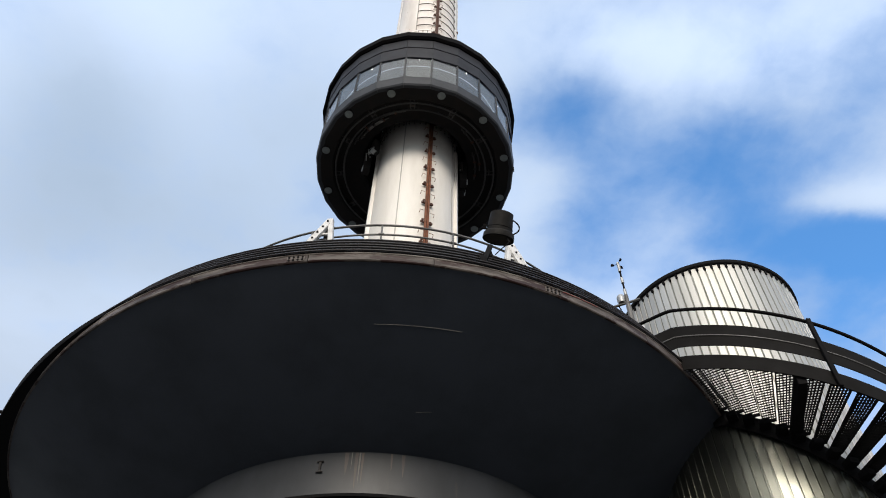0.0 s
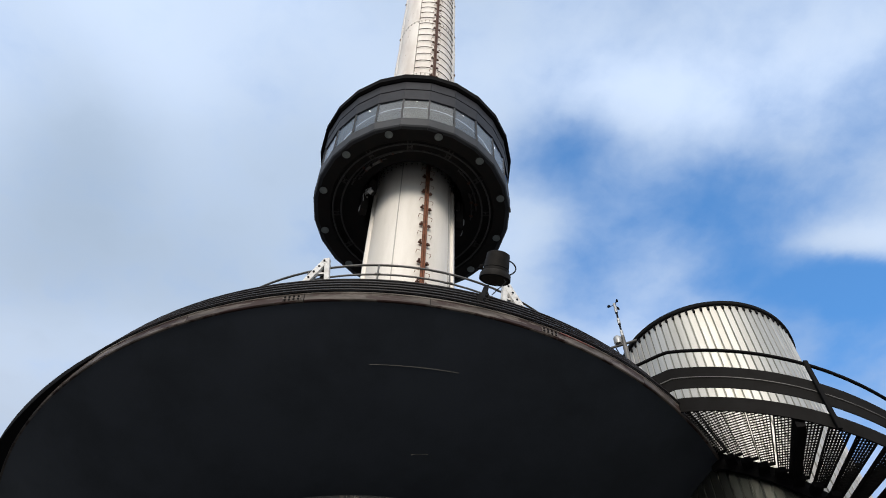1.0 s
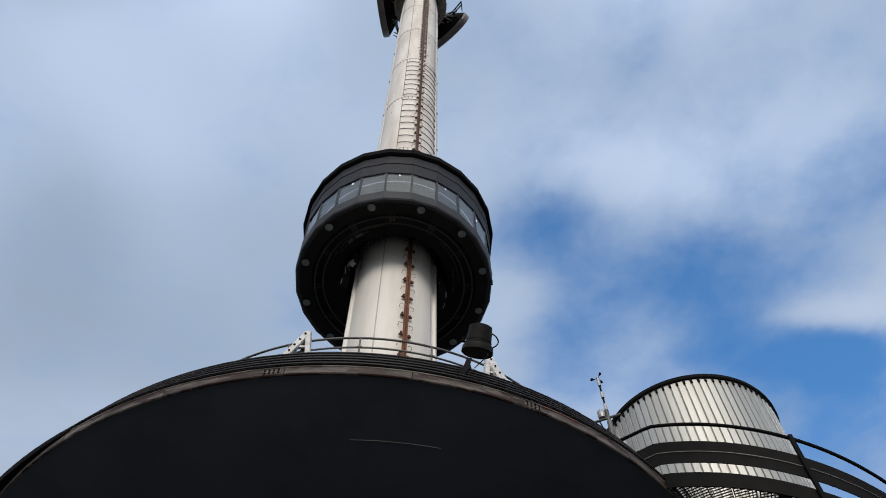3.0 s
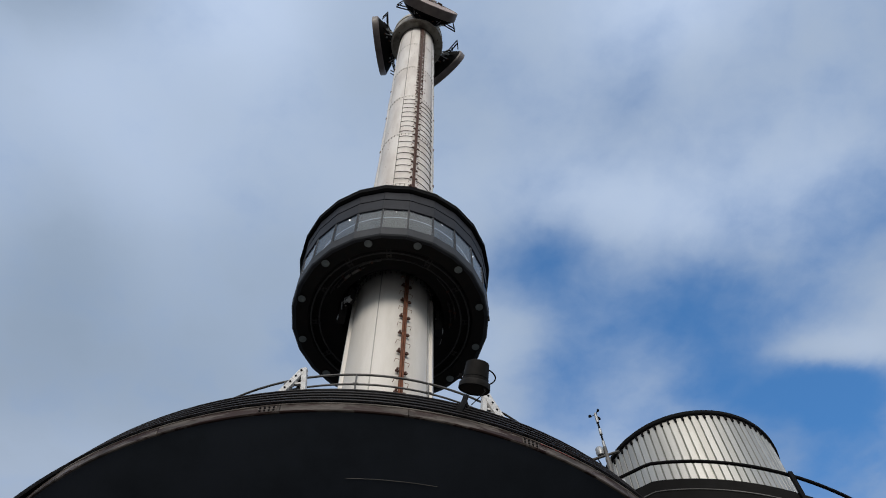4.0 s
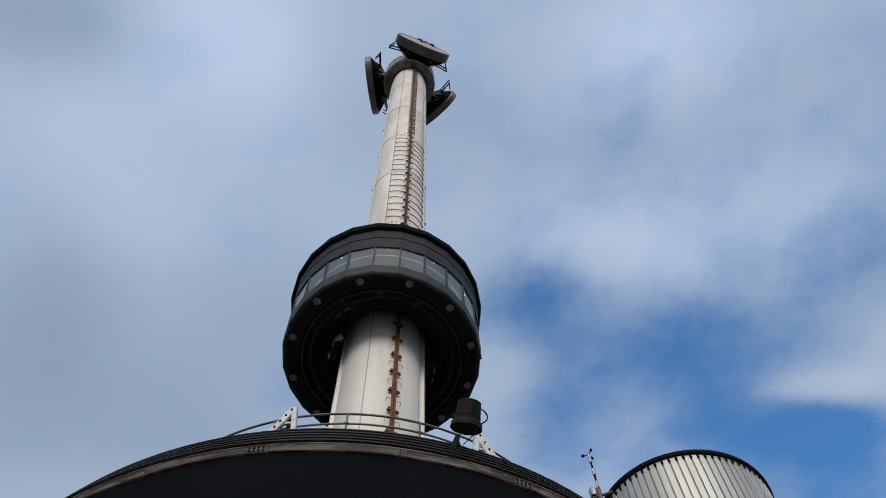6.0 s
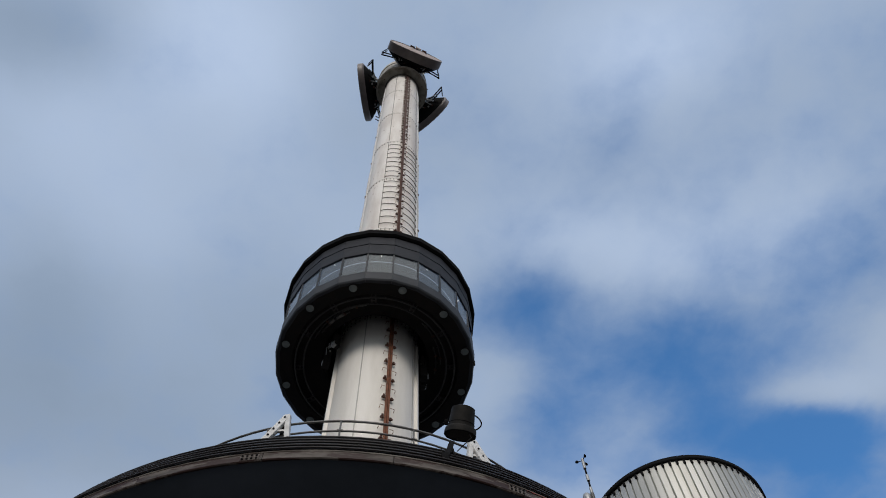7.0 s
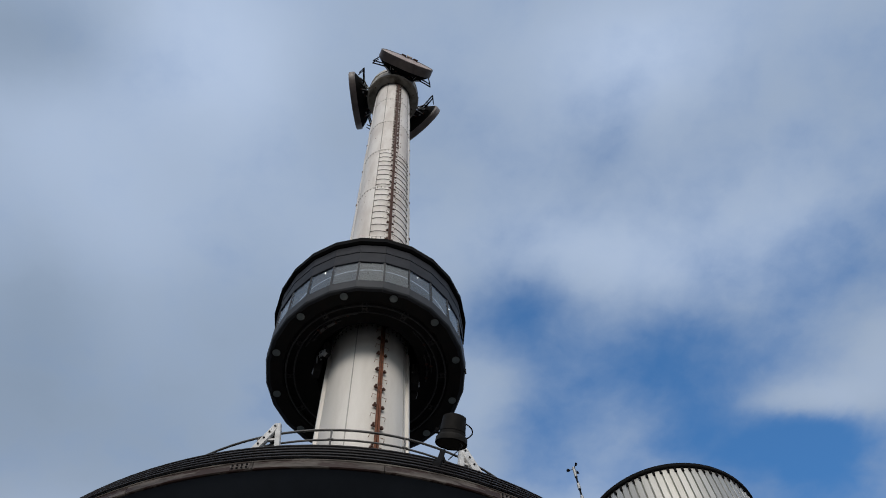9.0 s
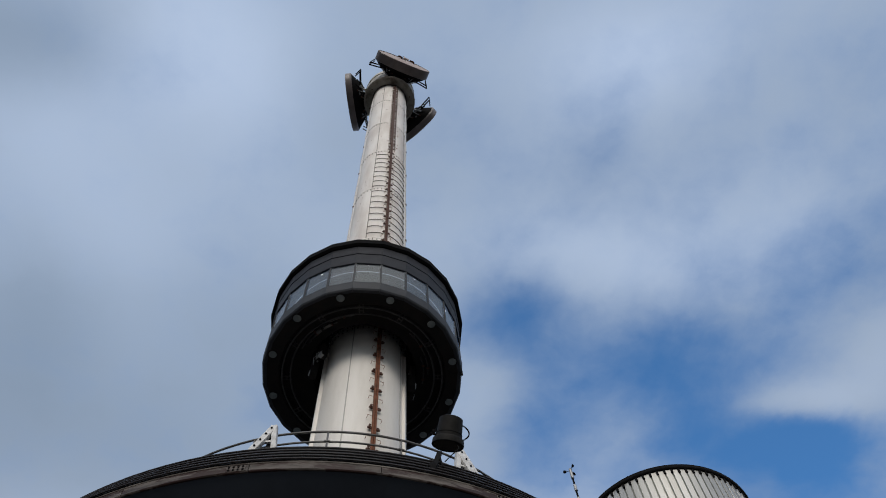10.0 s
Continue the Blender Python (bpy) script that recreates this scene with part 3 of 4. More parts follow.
def dish_antenna(deg, reach, wide, tall, back, with_feed, group="antennas round the mast head"):
    """A shrouded dish on a strut frame; local -y is the way it looks."""
    z = EYE
    ob = thing("dish_antenna", at_polar(reach, deg, z + 62.0), "large warm grey shrouded dish antenna on the mast head", "antenna", group)
    ob.location = Vector(ob.location) + Vector((0, AXIS, 0))
    turn = pose(0, 0, 0, 90, 0, 0)     # lathe z to local -y
    def turned(prof, seg=64):
        bm = lathe(prof, seg)
        bmesh.ops.transform(bm, matrix=Matrix.Diagonal((wide, 1, tall, 1)) @ turn, verts=bm.verts)
        return bm
    part("shroud", turned([(1.9, back - 0.13), (2.04, back - 0.08), (2.1, back), (2.1, 1.36), (2.06, 1.38), (2.02, 1.36)]), ANTENNA, ob)
    part("reflector_back", turned([(0.3, back - 0.82), (0.9, back - 0.74), (1.5, back - 0.5), (2.0, back - 0.09)]), BLACK, ob, "dark reflector back")
    part("cover", turned([(0.0, 1.40), (1.0, 1.38), (1.6, 1.36), (2.03, 1.34)]), RADOME, ob)
    if with_feed:
        for x in (-0.35, 0.6):
            part("feed_plate", box(0.36, 0.1, 0.12, pose(x, -1.5, 0.42, 0, 12, 0), 0.02), CLAMP, ob)
            part("feed_arm", rod((x + 0.3, -1.30, 0.4), (x, -1.5, 0.42), 0.04, 6), CLAMP, ob)
        part("feed_box", box(0.42, 0.16, 0.22, pose(0.12, -1.46, 0.58, 8, 14, 0), 0.04), RADOME, ob, "pale feed box")
        part("feed_arm", rod((0.3, -1.32, 0.3), (-0.1, -1.56, 0.75), 0.05, 6), PALE_METAL, ob, "pale feed arm")
        part("mount_block", box(1.5, 0.7, 1.0, pose(0, 0.1, -0.45), 0.08), BLACK, ob, "black mounting frame")
    for x in (-1, 1):
        part("strut", rod((0.35 * x, 0.2, 0.5), (1.55 * x, -0.62, 0.9), 0.045), BLACK, ob)
        part("strut", rod((0.35 * x, 0.2, -0.6), (1.55 * x, -0.62, -0.9), 0.045), BLACK, ob)
        part("strut", rod((0.25 * x, 0.25, -0.9), (0.75 * x, -0.5, 0.2), 0.045), BLACK, ob)
        part("side_frame", pipe([(1.3 * x, -0.34, -0.5), (2.34 * x, -0.2, -0.5), (2.34 * x, -0.2, 0.5), (1.3 * x, -0.34, 0.5)], 0.05, 6), BLACK, ob)
        part("frame_stay", rod((2.34 * x, -0.2, -0.5), (2.04 * x, -0.62, -0.4), 0.04, 6), BLACK, ob)
        part("frame_stay", rod((2.34 * x, -0.2, 0.5), (2.04 * x, -0.62, 0.4), 0.04, 6), BLACK, ob)
        for k in range(4):
            part("stay", rod((0.5 * x, 0.3 - 0.1 * k, -0.7 + 0.3 * k), ((0.85 + 0.22 * k) * x, -0.15 - 0.06 * k, 0.5 - 0.32 * k), 0.028, 6), PALE_METAL if k % 2 else BLACK, ob)
        for k in range(3):
            part("stay", rod((0.75 * x, 0.1 - 0.12 * k, -0.55 + 0.5 * k), ((1.35 + 0.2 * k) * x, -0.36, -0.4 + 0.35 * k), 0.03, 6), BLACK if k % 2 else PALE_METAL, ob)
        # pale clamps and short stays over the dark reflector
        for k in range(4):
            a = Vector(((0.3 + 0.27 * k) * x, 0.02 - 0.13 * (k % 2), -0.98 * tall - 0.12))
            b = Vector(((0.52 + 0.27 * k) * x, -0.3 - 0.12 * (k % 3), -1.12 * tall - 0.12))
            part("stay", rod(a, b, 0.034, 6), PALE_METAL if k != 1 else BLACK, ob)
            part("stay_clamp", box(0.13, 0.11, 0.1, Matrix.Translation(b), 0.02), PALE_METAL if k % 2 else CLAMP, ob)
        part("stay_plate", box(0.16, 0.3, 0.2, pose(0.95 * x, -0.12, -0.3, 20, 0, 15 * x), 0.02), PALE_METAL, ob)
    part("mount_ring", turned([(0.5, -0.1), (0.55, -0.1), (0.6, 0.25), (0.35, 0.28)], 24), BLACK, ob)
    return ob


for turn_deg, reach, wide, tall, back in ((16.5, 1.7, 1.0, 0.46, 0.76), (-103.0, 1.68, 1.06, 0.74, 1.0), (133.0, 1.84, 1.0, 0.78, 0.98)):
    dish_antenna(turn_deg, reach, wide, tall, back, turn_deg == 16.5)


# ---------------------------------------------------------------- the revolving cabin
def cabin():
    lift, phase, n = EYE + 21.63, -18.6, 24
    edge = phase + 8.5                          # the corners of the cladding
    ob = thing("observation_cabin", pose(0, AXIS, lift), "dark grey ring-shaped lift cabin round the white mast", "cabin")
    part("underside", lathe([(2.98, 0.0), (2.60, 0.0), (2.56, 0.05), (2.54, 0.34), (1.70, 0.38), (1.64, 0.44), (1.62, 2.3), (1.205, 2.36)], n, edge), CABIN_UNDER, ob, "black underside")
    part("floor", lathe([(3.04, 0.40), (1.81, 0.42)], n, edge), CABIN_FLOOR, ob, "grey cabin floor")
    part("ceiling", lathe([(3.04, 1.98), (1.62, 2.02)], n, edge), CABIN_IN, ob, "pale lining")
    part("inner_wall", lathe([(1.80, 0.42), (1.80, 2.0)], n, edge), CABIN_IN, ob)
    part("ceiling_strip", tube_ring(2.76, 1.93, 0.012, 96), STRIP, ob, "thin light strip")
    step = 360 / n
    firsts = {}
    for i in range(n):
        m = pose(0, 0, 0, 0, 0, edge + step * i)
        def sheet(name, prof, mat, gap=0.0):
            if name in firsts:
                return again(firsts[name], ob, m)
            bm = lathe(prof, 1, 0, gap, step - 2 * gap, True)
            firsts[name] = part(name, bm, mat, ob, flat=True)
            firsts[name].matrix_basis = m
            return firsts[name]
        sheet("sill_panel", [(2.96, 0.0), (3.06, -0.01), (3.10, 0.04), (3.13, 0.43), (3.06, 0.43)], CABIN_SILL, 0.05)
        sheet("window_pane", [(3.075, 0.44), (3.095, 0.44), (3.105, 1.81), (3.085, 1.81)], PANE, 0.4)
        sheet("head_panel", [(3.06, 1.80), (3.135, 1.80), (3.15, 2.46), (3.06, 2.46)], CABIN, 0.05)
        sheet("eaves_panel", [(3.05, 2.49), (3.165, 2.49), (3.18, 3.06), (3.05, 3.06)], CABIN, 0.08)
        if "mullion" in firsts:
            again(firsts["mullion"], ob, m)
        else:
            firsts["mullion"] = part("mullion", box(0.055, 0.08, 1.40, at_polar(3.075, 0, 1.12)), CABIN_FRAME, ob)
            firsts["mullion"].matrix_basis = m
    part("shadow_gap", lathe([(3.12, 2.45), (3.12, 2.50)], n, edge), CABIN_CAP, ob)
    part("roof_edge", lathe([(3.0, 3.02), (3.22, 3.02), (3.30, 3.08), (3.30, 3.36), (3.24, 3.42), (1.5, 3.46), (1.48, 3.2), (1.62, 3.15)], n, edge), CABIN_CAP, ob, "black projecting eaves")
    # downlights under the outer rim
    for i in range(12):
        lamp = part("downlight", lathe([(0.0, -0.035), (0.10, -0.035), (0.125, -0.02), (0.125, 0.02)], 20), LENS, ob, "round frosted downlight")
        lamp.location = polar(2.84, phase + 0.8 + 30 * i, 0)
        part("rim", lathe([(0.126, -0.03), (0.15, -0.03), (0.15, 0.01)], 20), CABIN_UNDER, lamp)
    # pipe tracks with hangers
    for r, h in ((2.47, -0.02), (2.22, 0.05)):
        part("pipe_track", tube_ring(r, h, 0.026, 96), DARK_PIPE, ob)
    for i in range(12):
        hanger = bmesh.new()
        box(0.03, 0.34, 0.03, pose(-0.06, 0, 0.0), 0, hanger)
        box(0.03, 0.34, 0.03, pose(0.06, 0, 0.0), 0, hanger)
        box(0.16, 0.04, 0.12, pose(0, 0.02, 0.04), 0, hanger)
        h = part("hanger", hanger, HANGER, ob)
        h.matrix_basis = at_polar(2.36, phase + 13 + 30 * i, 0.06)
    # small ceiling lamps
    for i in range(12):
        dot = part("ceiling_lamp", lathe([(0.0, -0.012), (0.011, -0.009), (0.014, 0.01)], 10), GLOW, ob)
        dot.location = polar(2.96, phase + 16 + 30 * i, 1.95)
    # guide shoes and drive boxes hard by the mast
    for deg, size in ((-78, 1.0), (84, 1.0), (-55, 0.6), (100, 0.8), (160, 1.0)):
        shoe = part("guide_shoe", box(0.28 * size, 0.22, 1.1 * size, Matrix(), 0.03), CABIN_UNDER, ob)
        shoe.matrix_basis = at_polar(1.52, deg, -0.05)
        part("roller", rod((-0.08, -0.05, -0.42 * size), (0.08, -0.05, -0.42 * size), 0.09, 16), PALE_METAL, shoe)
    part("cable_stub", rod(polar(3.09, 81, -0.12), polar(3.09, 81, 0.12), 0.03, 8), CABIN_UNDER, ob)
    for deg, r, size in ((-66, 1.56, 0.04), (-60, 1.6, 0.03), (-71, 1.5, 0.03), (84, 1.5, 0.06), (89, 1.56, 0.045), (78, 1.46, 0.035)):
        fit = part("fitting", lathe([(0.0, -size), (size * 0.6, -size * 0.8), (size, -size * 0.2), (size, size * 0.4), (size * 0.5, size * 0.7)], 14), PALE_METAL, ob, "bright metal fitting")
        fit.location = polar(r, deg, -0.02)
    for deg, tall in ((-68, 0.5), (-62, 0.3), (91, 0.55), (97, 0.35)):
        part("hydraulic_line", pipe([polar(1.5, deg, 0.3), polar(1.58, deg + 2, 0.05), polar(1.66, deg + 1, -0.1), polar(1.6, deg - 3, -0.1 - tall * 0.4)], 0.016, 6), PALE_METAL, ob)
    for deg, wide in ((-46, 0.2), (-37, 0.26)):
        motor = part("drive_box", box(wide, 0.1, 0.1, Matrix(), 0.02), RAIL_GREY, ob)
        motor.matrix_basis = at_polar(2.0, deg, 0.24)
    # conduits and clips along the inner edge of the underside
    for r, start, span in ((2.06, -70, 58), (1.96, -62, 34), (2.04, 40, 46), (1.9, 66, 30)):
        part("conduit", tube_ring(r, 0.3, 0.022, 40, start, span, 6), DARK_PIPE, ob)
        for k in range(4):
            clip = part("conduit_clip", box(0.06, 0.1, 0.06, Matrix(), 0.012), CLAMP if k % 2 else HANGER, ob)
            clip.matrix_basis = at_polar(r, start + span * (k + 0.4) / 4, 0.3)
    for deg in (-60, 74):
        arm = part("guide_arm", box(0.05, 0.07, 0.5, Matrix(), 0.012), HANGER, ob)
        arm.matrix_basis = at_polar(1.50, deg, 0.02)
    return ob


cabin()


# ---------------------------------------------------------------- roof railing, brackets, floodlight
def roof_railing():
    z = EYE
    ob = thing("roof_railing", pose(CROWN[0], CROWN[1], z + 11.1), "grey tubular railing round the tower roof", "railing")
    part("top_rail", tube_ring(4.82, 0.98, 0.022, 120), RAIL_GREY, ob)
    part("mid_rail", tube_ring(4.82, 0.69, 0.019, 120), RAIL_GREY, ob)
    post = None
    for i in range(23):
        m = at_polar(4.82, -4.9 + 360 / 23 * i, 0)
        if post is None:
            bm = rod((0, 0, 0), (0, 0, 0.96), 0.018)
            rod((-0.05, -0.01, 0.69), (0.05, -0.01, 0.69), 0.023, 8, bm=bm)
            post = part("post", bm, RAIL_GREY, ob)
            post.matrix_basis = m
        else:
            again(post, ob, m)


def roof_bracket(deg, flip):
    z = EYE
    ob = thing("roof_bracket", at_polar(4.95, deg, z + 11.16) @ Matrix.Translation((0, 0, 0)), "white steel gusset bracket standing on the tower roof", "bracket", "brackets on the tower roof")
    ob.location = Vector(ob.location) + Vector((CROWN[0], CROWN[1], 0))
    part("leaning_leg", beam((-0.32 * flip, -0.1, 0.1), (0.02 * flip, 0, 1.0), 0.13 if flip > 0 else 0.2, 0.08), WHITE_STEEL, ob)
    part("upright_leg", beam((0.12 * flip, 0, 0.1), (0.02 * flip, 0, 1.0), 0.09, 0.10), WHITE_STEEL, ob)
    part("cross_bar", beam((-0.15 * flip, -0.03, 0.55), (0.09 * flip, 0, 0.55), 0.05, 0.05), WHITE_STEEL, ob)
    # dark plate added to stand for the shaded hollow between the legs
    part("web_plate", beam((-0.03 * flip, 0.03, 0.12), (0.02 * flip, 0.03, 0.85), 0.14, 0.012, 0), LAMP_GREY, ob, "dark plate for the shade between the legs")
    for k in range(4):
        u = 0.3 + 0.2 * k
        spot = Vector((-0.32 * flip, -0.1, 0.1)).lerp(Vector((0.02 * flip, 0, 1.0)), u)
        part("bolt", rod(spot + Vector((0, -0.04, 0)), spot + Vector((0, -0.06, 0)), 0.02, 8), BLACK, ob)


def floodlight():
    z = EYE
    foot = polar(6.57, 10.35, z + 9.14) + Vector((CROWN[0], CROWN[1], 0))
    ob = thing("floodlight", Matrix.Translation(foot), "dark round floodlight on a bracket at the roof edge", "floodlight")
    lean = pose(0.33, 0.28, 1.25, 33, 7, 0) @ Matrix.Diagonal((0.80, 0.80, 0.60, 1))     # the housing leans towards the deck
    def leaned(bm):
        bmesh.ops.transform(bm, matrix=lean, verts=bm.verts)
        return bm
    part("housing", leaned(lathe([(0.285, -0.24), (0.26, -0.20), (0.25, -0.05), (0.235, 0.25), (0.23, 0.34), (0.20, 0.365), (0.0, 0.37)], 40)), LAMP_GREY, ob)
    part("front_ring", leaned(lathe([(0.27, -0.38), (0.30, -0.39), (0.312, -0.375), (0.305, -0.24), (0.285, -0.20), (0.26, -0.19)], 40, ring=True)), LAMP_GREY, ob)
    part("front_glass", leaned(lathe([(0.0, -0.385), (0.15, -0.383), (0.275, -0.375)], 40)), LAMP_GLASS, ob, "dusty glass")
    part("vent_band", leaned(lathe([(0.25, -0.10), (0.258, -0.095), (0.258, -0.085), (0.25, -0.08)], 40)), BLACK, ob)
    part("handle", leaned(pipe([(0.23 + 0.15 * math.sin(math.pi * k / 12) ** 0.7, 0, 0.22 - 0.42 * k / 12) for k in range(13)], 0.016, 6)), BLACK, ob)
    part("pivot", leaned(rod((-0.36, 0, -0.12), (-0.24, 0, -0.12), 0.03, 10)), BLACK, ob)
    part("clip", leaned(box(0.07, 0.06, 0.1, pose(-0.3, 0, -0.05), 0.012)), BLACK, ob)
    part("bracket_arm", beam((0.02, 0, 0.0), (0.16, 0.3, 0.74), 0.075, 0.06), BLACK, ob)
    part("strut", beam((0.16, 0.1, 0.14), (0.12, 0.2, 0.6), 0.03, 0.025), BLACK, ob)
    part("foot_plate", box(0.10, 0.09, 0.16, pose(0, 0.01, -0.01), 0.02), BLACK, ob)
    part("lead", pipe([(0.42, 0.3, 1.0), (0.44, 0.2, 0.75), (0.34, 0.2, 0.6), (0.2, 0.12, 0.3)], 0.008, 5), BLACK, ob)


roof_railing()
roof_bracket(-16.2, 1)
roof_bracket(23.6, -1)
floodlight()


# ---------------------------------------------------------------- stair drum and spiral stair
DRUM, DRUM_R, DRUM_TOP = (6.305, 10.857), 1.741, EYE + 12.436


def stair_drum():
    ob = thing("stair_drum", pose(DRUM[0], DRUM[1], 0), "round stair drum clad in ribbed bare aluminium sheet", "stair tower")
    part("core", lathe([(DRUM_R - 0.05, 0.0), (DRUM_R - 0.05, DRUM_TOP - 0.1)], 72), JOINT, ob)
    n = 80
    step = 360 / n
    shape = [(-0.42, -0.045), (-0.4, -0.004), (-0.38, 0.0), (0.38, 0.0), (0.4, -0.004), (0.42, -0.045)]
    for i in range(n):
        turned = step * i - (360 if i > n / 2 else 0)
        cut = EYE + 7.86 - 0.0228 * min(max(turned, -40.0), 100.0)      # the tone break follows the stair; shade below it is in the sheet colour
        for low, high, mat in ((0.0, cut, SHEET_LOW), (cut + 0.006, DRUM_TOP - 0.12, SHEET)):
            bm = bmesh.new()
            rows = [[bm.verts.new(polar(DRUM_R + d, s * step, zz)) for s, d in shape] for zz in (low, (low + high) / 2, high)]
            for one, two in zip(rows, rows[1:]):
                for k in range(5):
                    bm.faces.new((one[k], one[k + 1], two[k + 1], two[k]))
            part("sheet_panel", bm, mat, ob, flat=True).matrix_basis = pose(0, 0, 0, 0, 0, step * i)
    rib = None
    for i in range(n):
        m = pose(0, 0, 0, 0, 0, step * (i + 0.5))
        if rib is None:
            rib = part("seam_rib", box(0.02, 0.03, DRUM_TOP - 0.14, at_polar(DRUM_R - 0.03, 0, (DRUM_TOP - 0.14) / 2), 0.004), SHEET_LOW, ob, flat=True)
            rib.matrix_basis = m
        else:
            again(rib, ob, m)
    tab = None
    for i in range(n):
        m = pose(0, 0, 0, 0, 0, step * (i + 0.5))
        if tab is None:
            tab = part("closure_tab", box(0.045, 0.03, 0.1, at_polar(DRUM_R + 0.004, 0, DRUM_TOP - 0.165)), BLACK, ob)
            tab.matrix_basis = m
        else:
            again(tab, ob, m)
    part("cap_ring", lathe([(DRUM_R - 0.08, DRUM_TOP - 0.125), (DRUM_R + 0.03, DRUM_TOP - 0.11), (DRUM_R + 0.045, DRUM_TOP - 0.09), (DRUM_R + 0.045, DRUM_TOP - 0.02), (DRUM_R + 0.02, DRUM_TOP + 0.0), (0.0, DRUM_TOP + 0.05)], 96), BLACK, ob, "black cap ring")
    return ob


def spiral_stair():
    z = EYE
    ob = thing("spiral_stair", pose(DRUM[0], DRUM[1], 0), "dark steel stair with grated treads winding round the drum", "stair")
    r_in, r_out, step, slope, bend = 1.815, 3.055, 6.3, 0.0228, -40.0

    def line(deg):
        return z + 7.80 - slope * max(deg, bend)

    def outer(r, deg, h):
        """A point of the outer edge: on the helix, then straight on along the gangway."""
        if deg >= bend:
            return polar(r, deg, h)
        a = radians(bend)
        along = Vector((-math.cos(a), -math.sin(a), 0))
        return polar(r, bend, h) + along * radians(bend - deg) * r

    # grated tread
    bars, frame_bm = bmesh.new(), bmesh.new()
    half = step * 0.47
    for k in range(22):
        r = r_in + 0.025 + (r_out - r_in - 0.05) * k / 21
        w = 2 * r * math.sin(radians(half))
        box(w, 0.010, 0.016, at_polar(r, 0, 0), 0, bars)
    for k in range(7):
        s = -half + 2 * half * k / 6
        a, b = polar(r_in, s, 0), polar(r_out, s, 0)
        mid = (a + b) / 2
        box(0.004, r_out - r_in, 0.042, pose(mid.x, mid.y, 0, 0, 0, s), 0, bars)
    for s in (-half, half):
        mid = (polar(r_in, s, 0) + polar(r_out, s, 0)) / 2
        box(0.01, r_out - r_in, 0.05, pose(mid.x, mid.y, -0.01, 0, 0, s), 0, frame_bm)
    for r in (r_in, r_out):
        box(2 * r * math.sin(radians(half)), 0.01, 0.05, at_polar(r, 0, -0.01), 0, frame_bm)
    # the treads stand a little askew to the radius
    skew = Matrix.Translation((0, -r_out, 0)) @ pose(0, 0, 0, 0, 0, -4.4) @ Matrix.Translation((0, r_out, 0))
    for bm in (bars, frame_bm):
        bmesh.ops.transform(bm, matrix=skew, verts=bm.verts)
    first = None
    for i in range(-1, 18):
        d = bend + step * i
        m = pose(0, 0, line(d) + 0.1, 0, 0, d)
        if first is None:
            first = part("tread", frame_bm, DARK_GREY, ob, "grated steel tread")
            first.matrix_basis = m
            grate = part("grating", bars, DARK_GREY, first)
        else:
            again(grate, again(first, ob, m), Matrix())
    # solid gangway plate from the top tread to the roof
    plate = bmesh.new()
    rows = []
    for k in range(9):
        d = bend - 3.2 - 3.6 * k
        rows.append([plate.verts.new(outer(r, d, line(bend) + h)) for r, h in ((r_in, 0.085), (r_out, 0.085), (r_out, 0.105), (r_in, 0.105))])
    for one, two in zip(rows, rows[1:]):
        for q in range(4):
            plate.faces.new((one[q], one[(q + 1) % 4], two[(q + 1) % 4], two[q]))
    plate.faces.new(rows[0])
    plate.faces.new(list(reversed(rows[-1])))
    part("gangway_plate", plate, BLACK, ob, "black gangway plate")

    def ribbon(name, low, high, r, thick, mat, start=-64.0, end=78.0, seg=60):
        bm = bmesh.new()
        rows = []
        for k in range(seg + 1):
            d = start + (end - start) * k / seg
            h = line(d)
            rows.append([bm.verts.new(outer(rr, d, h + hh)) for rr, hh in ((r, low), (r + thick, low), (r + thick, high), (r, high))])
        for one, two in zip(rows, rows[1:]):
            for q in range(4):
                bm.faces.new((one[q], one[(q + 1) % 4], two[(q + 1) % 4], two[q]))
        bm.faces.new(rows[0])
        bm.faces.new(list(reversed(rows[-1])))
        return part(name, bm, mat, ob)

    ribbon("stringer", 0.0, 0.28, 3.068, 0.02, DARK_GREY)
    ribbon("inner_stringer", -0.17, 0.15, 1.78, 0.03, BLACK, -44.0)
    ribbon("guard_panel", 0.48, 0.697, 3.073, 0.015, DARK_GREY)
    ribbon("guard_panel", 0.712, 0.925, 3.084, 0.015, DARK_GREY)
    ribbon("panel_lip", 0.698, 0.711, 3.078, 0.022, RAIL_GREY)
    pts = [outer(3.08, -64 + 2.25 * k, line(-64 + 2.25 * k) + 1.325) for k in range(64)]
    part("handrail", pipe(pts, 0.028), BLACK, ob)
    for d in (-58, -3.5, 50):
        part("post", box(0.065, 0.05, 1.37, at_polar(3.127, d, line(d) + 0.65), 0.008), BLACK, ob)
    d = -12.0
    part("support_plate", box(0.13, 1.24, 0.2, at_polar(0, 0, 0) @ pose(0, 0, line(d), 0, 0, d) @ skew @ pose(0, -2.43, 0), 0.01), BLACK, ob)
    for i in range(0, 18):
        d = bend + step * (i + 0.5) + 3.0
        part("tread_bracket", box(0.16, 0.2, 0.10, at_polar(1.88, d, line(d) - 0.01), 0.015), BLACK, ob)
    return ob


stair_drum()
spiral_stair()


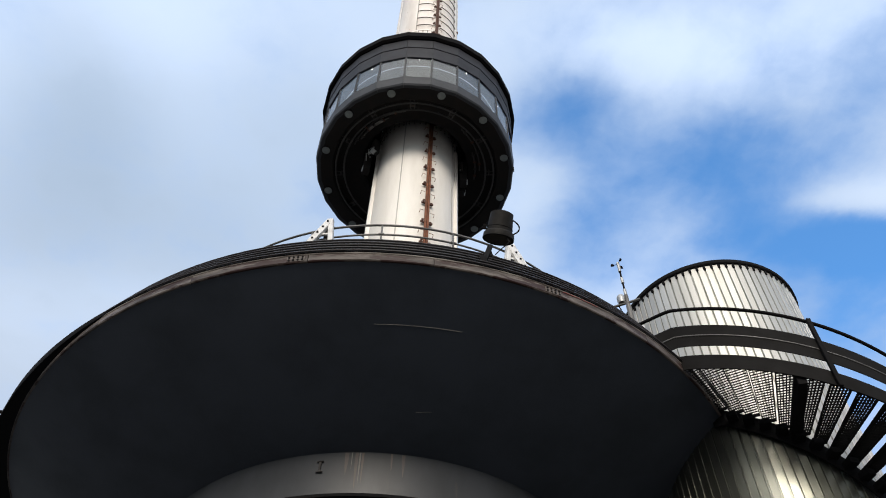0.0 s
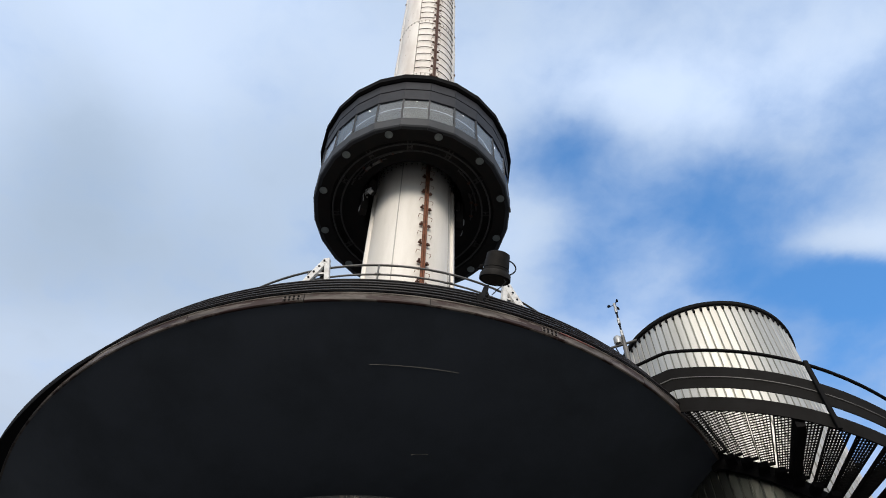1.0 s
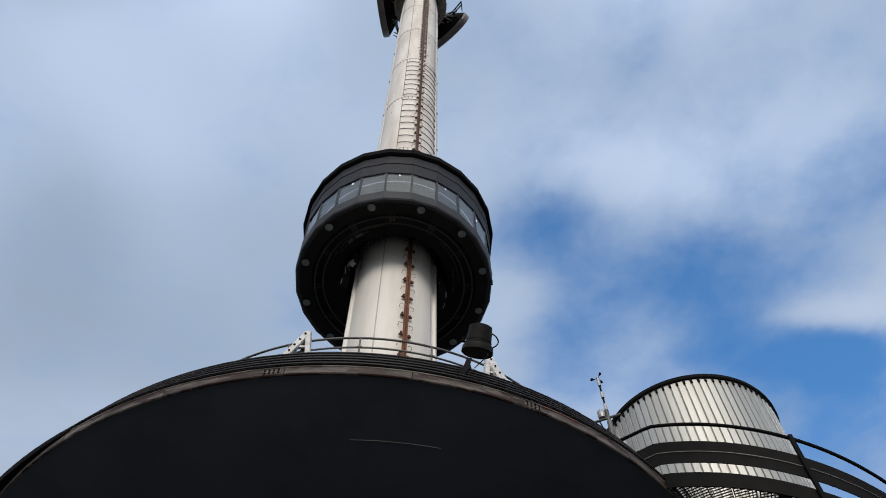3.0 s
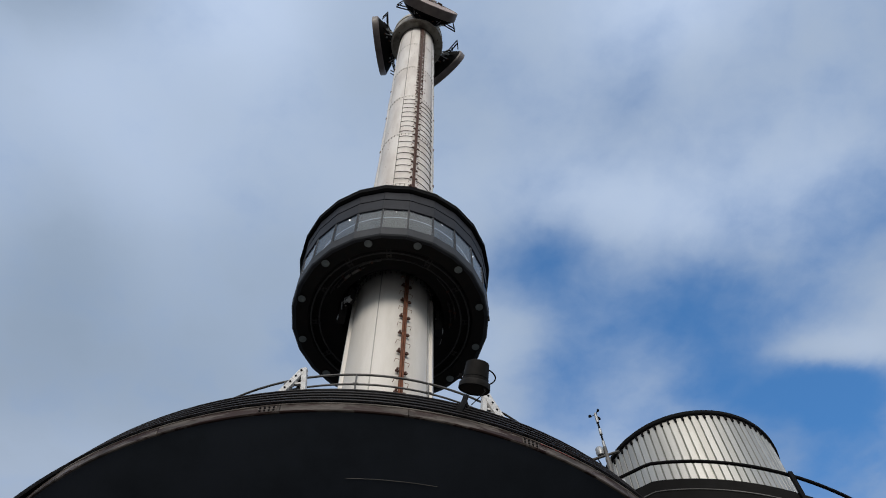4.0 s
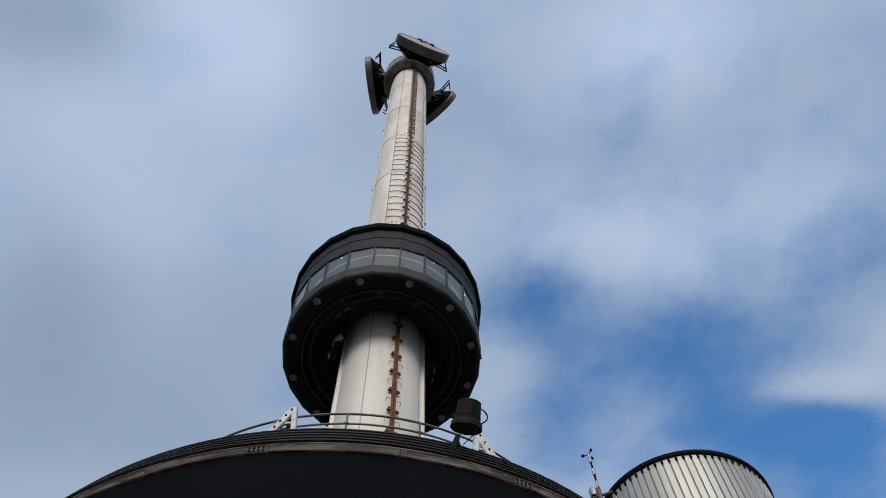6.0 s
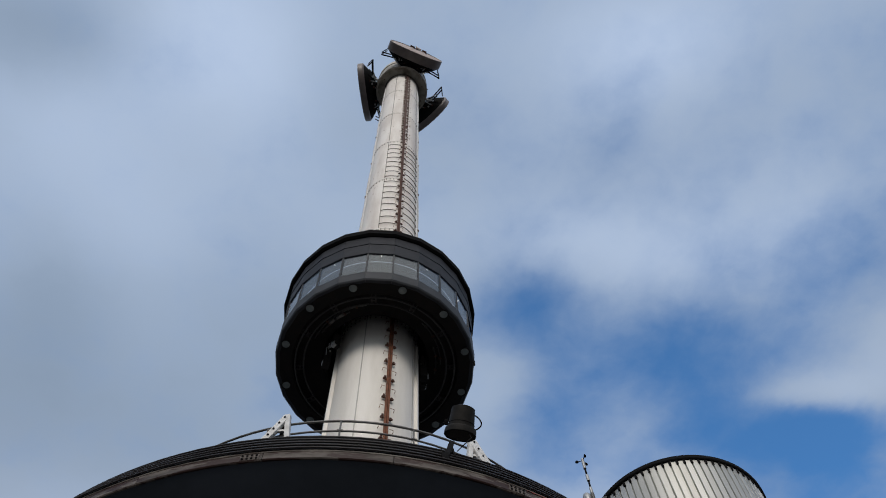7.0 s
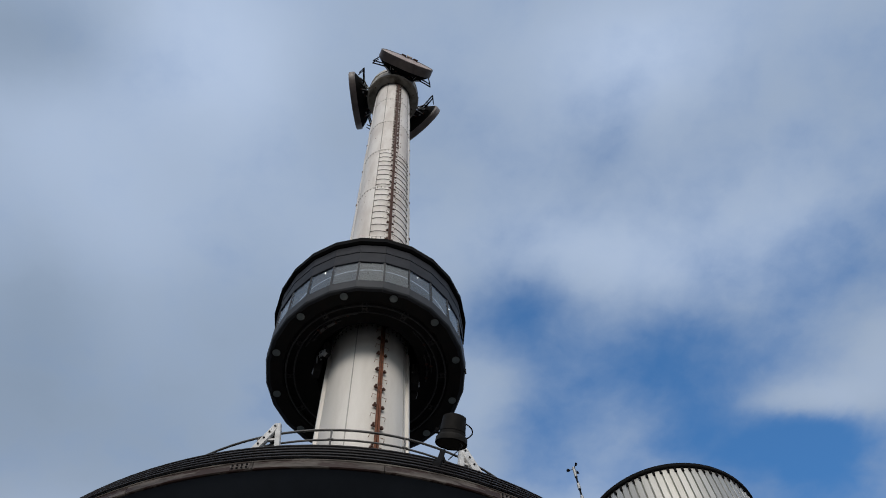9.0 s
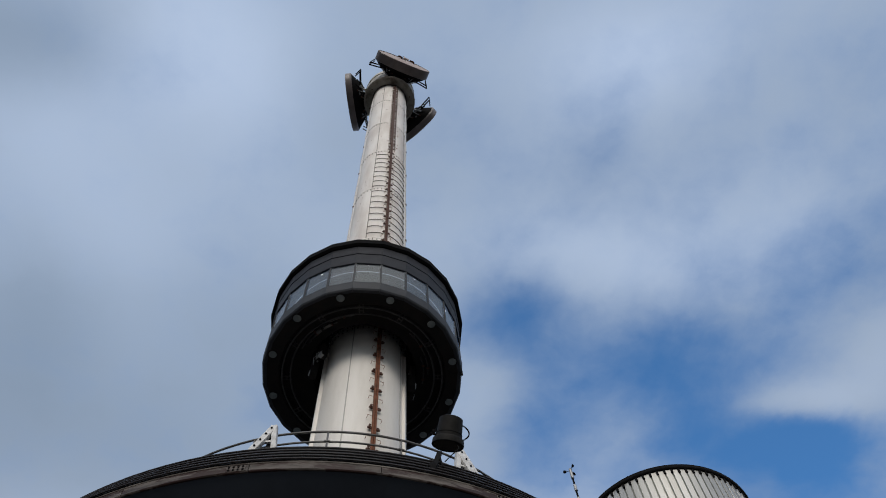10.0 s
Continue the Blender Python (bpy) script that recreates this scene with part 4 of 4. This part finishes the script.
# ---------------------------------------------------------------- weather mast at the roof edge
def weather_mast():
    z = EYE
    base = Vector((CROWN[0] - 0.11, CROWN[1] + 0.02, 0)) + polar(6.0, 44.9, z + 9.57)
    ob = thing("weather_mast", Matrix.Translation(base), "slim weather mast with cup anemometer at the roof edge", "weather mast")
    part("pole", rod((0, 0, -0.1), (0, 0, 1.75), 0.034, 10), RAIL_GREY, ob)
    part("sleeve", rod((0, 0, 0.9), (0, 0, 1.45), 0.046, 10), RAIL_GREY, ob)
    for k in range(5):
        part("slim_section", rod((0, 0, 1.75 + 0.17 * k), (0, 0, 1.90 + 0.17 * k), 0.019 if k % 2 else 0.03, 8), BLACK if k % 2 else PALE_METAL, ob)
    part("cross_arm", rod((-0.3, 0.17, 1.54), (0.2, -0.11, 1.54), 0.024, 8), RAIL_GREY, ob)
    part("sensor", lathe([(0.0, 1.34), (0.06, 1.34), (0.075, 1.39), (0.075, 1.50), (0.05, 1.54), (0.0, 1.55)], 16), PALE_METAL, ob).location = (-0.09, 0.05, 0.23)
    part("cup_hub", rod((0, 0, 2.58), (0, 0, 2.70), 0.03, 8), PALE_METAL, ob)
    for k in range(3):
        a = radians(35 + 120 * k)
        arm = part("cup_arm", rod((0, 0, 2.66), (0.11 * math.cos(a), 0.11 * math.sin(a), 2.66), 0.007, 6), BLACK, ob)
        cup = lathe([(0.0, -0.035), (0.025, -0.026), (0.036, 0.0), (0.031, 0.0), (0.022, -0.022), (0.0, -0.03)], 12)
        bmesh.ops.transform(cup, matrix=pose(0.11 * math.cos(a), 0.11 * math.sin(a), 2.66, 90, 0, math.degrees(a)), verts=cup.verts)
        part("cup", cup, BLACK, arm)
    part("clamp", box(0.2, 0.12, 0.08, pose(0.08, 0, 0.55), 0.01), PALE_METAL, ob)
    part("clamp", box(0.2, 0.12, 0.08, pose(0.08, 0, 0.85), 0.01), PALE_METAL, ob)
    part("lead", pipe([(-0.15, 0.085, 1.53), (-0.1, 0.04, 1.2), (-0.06, -0.04, 0.8), (-0.05, -0.03, 0.0)], 0.012, 5), BLACK, ob)


weather_mast()
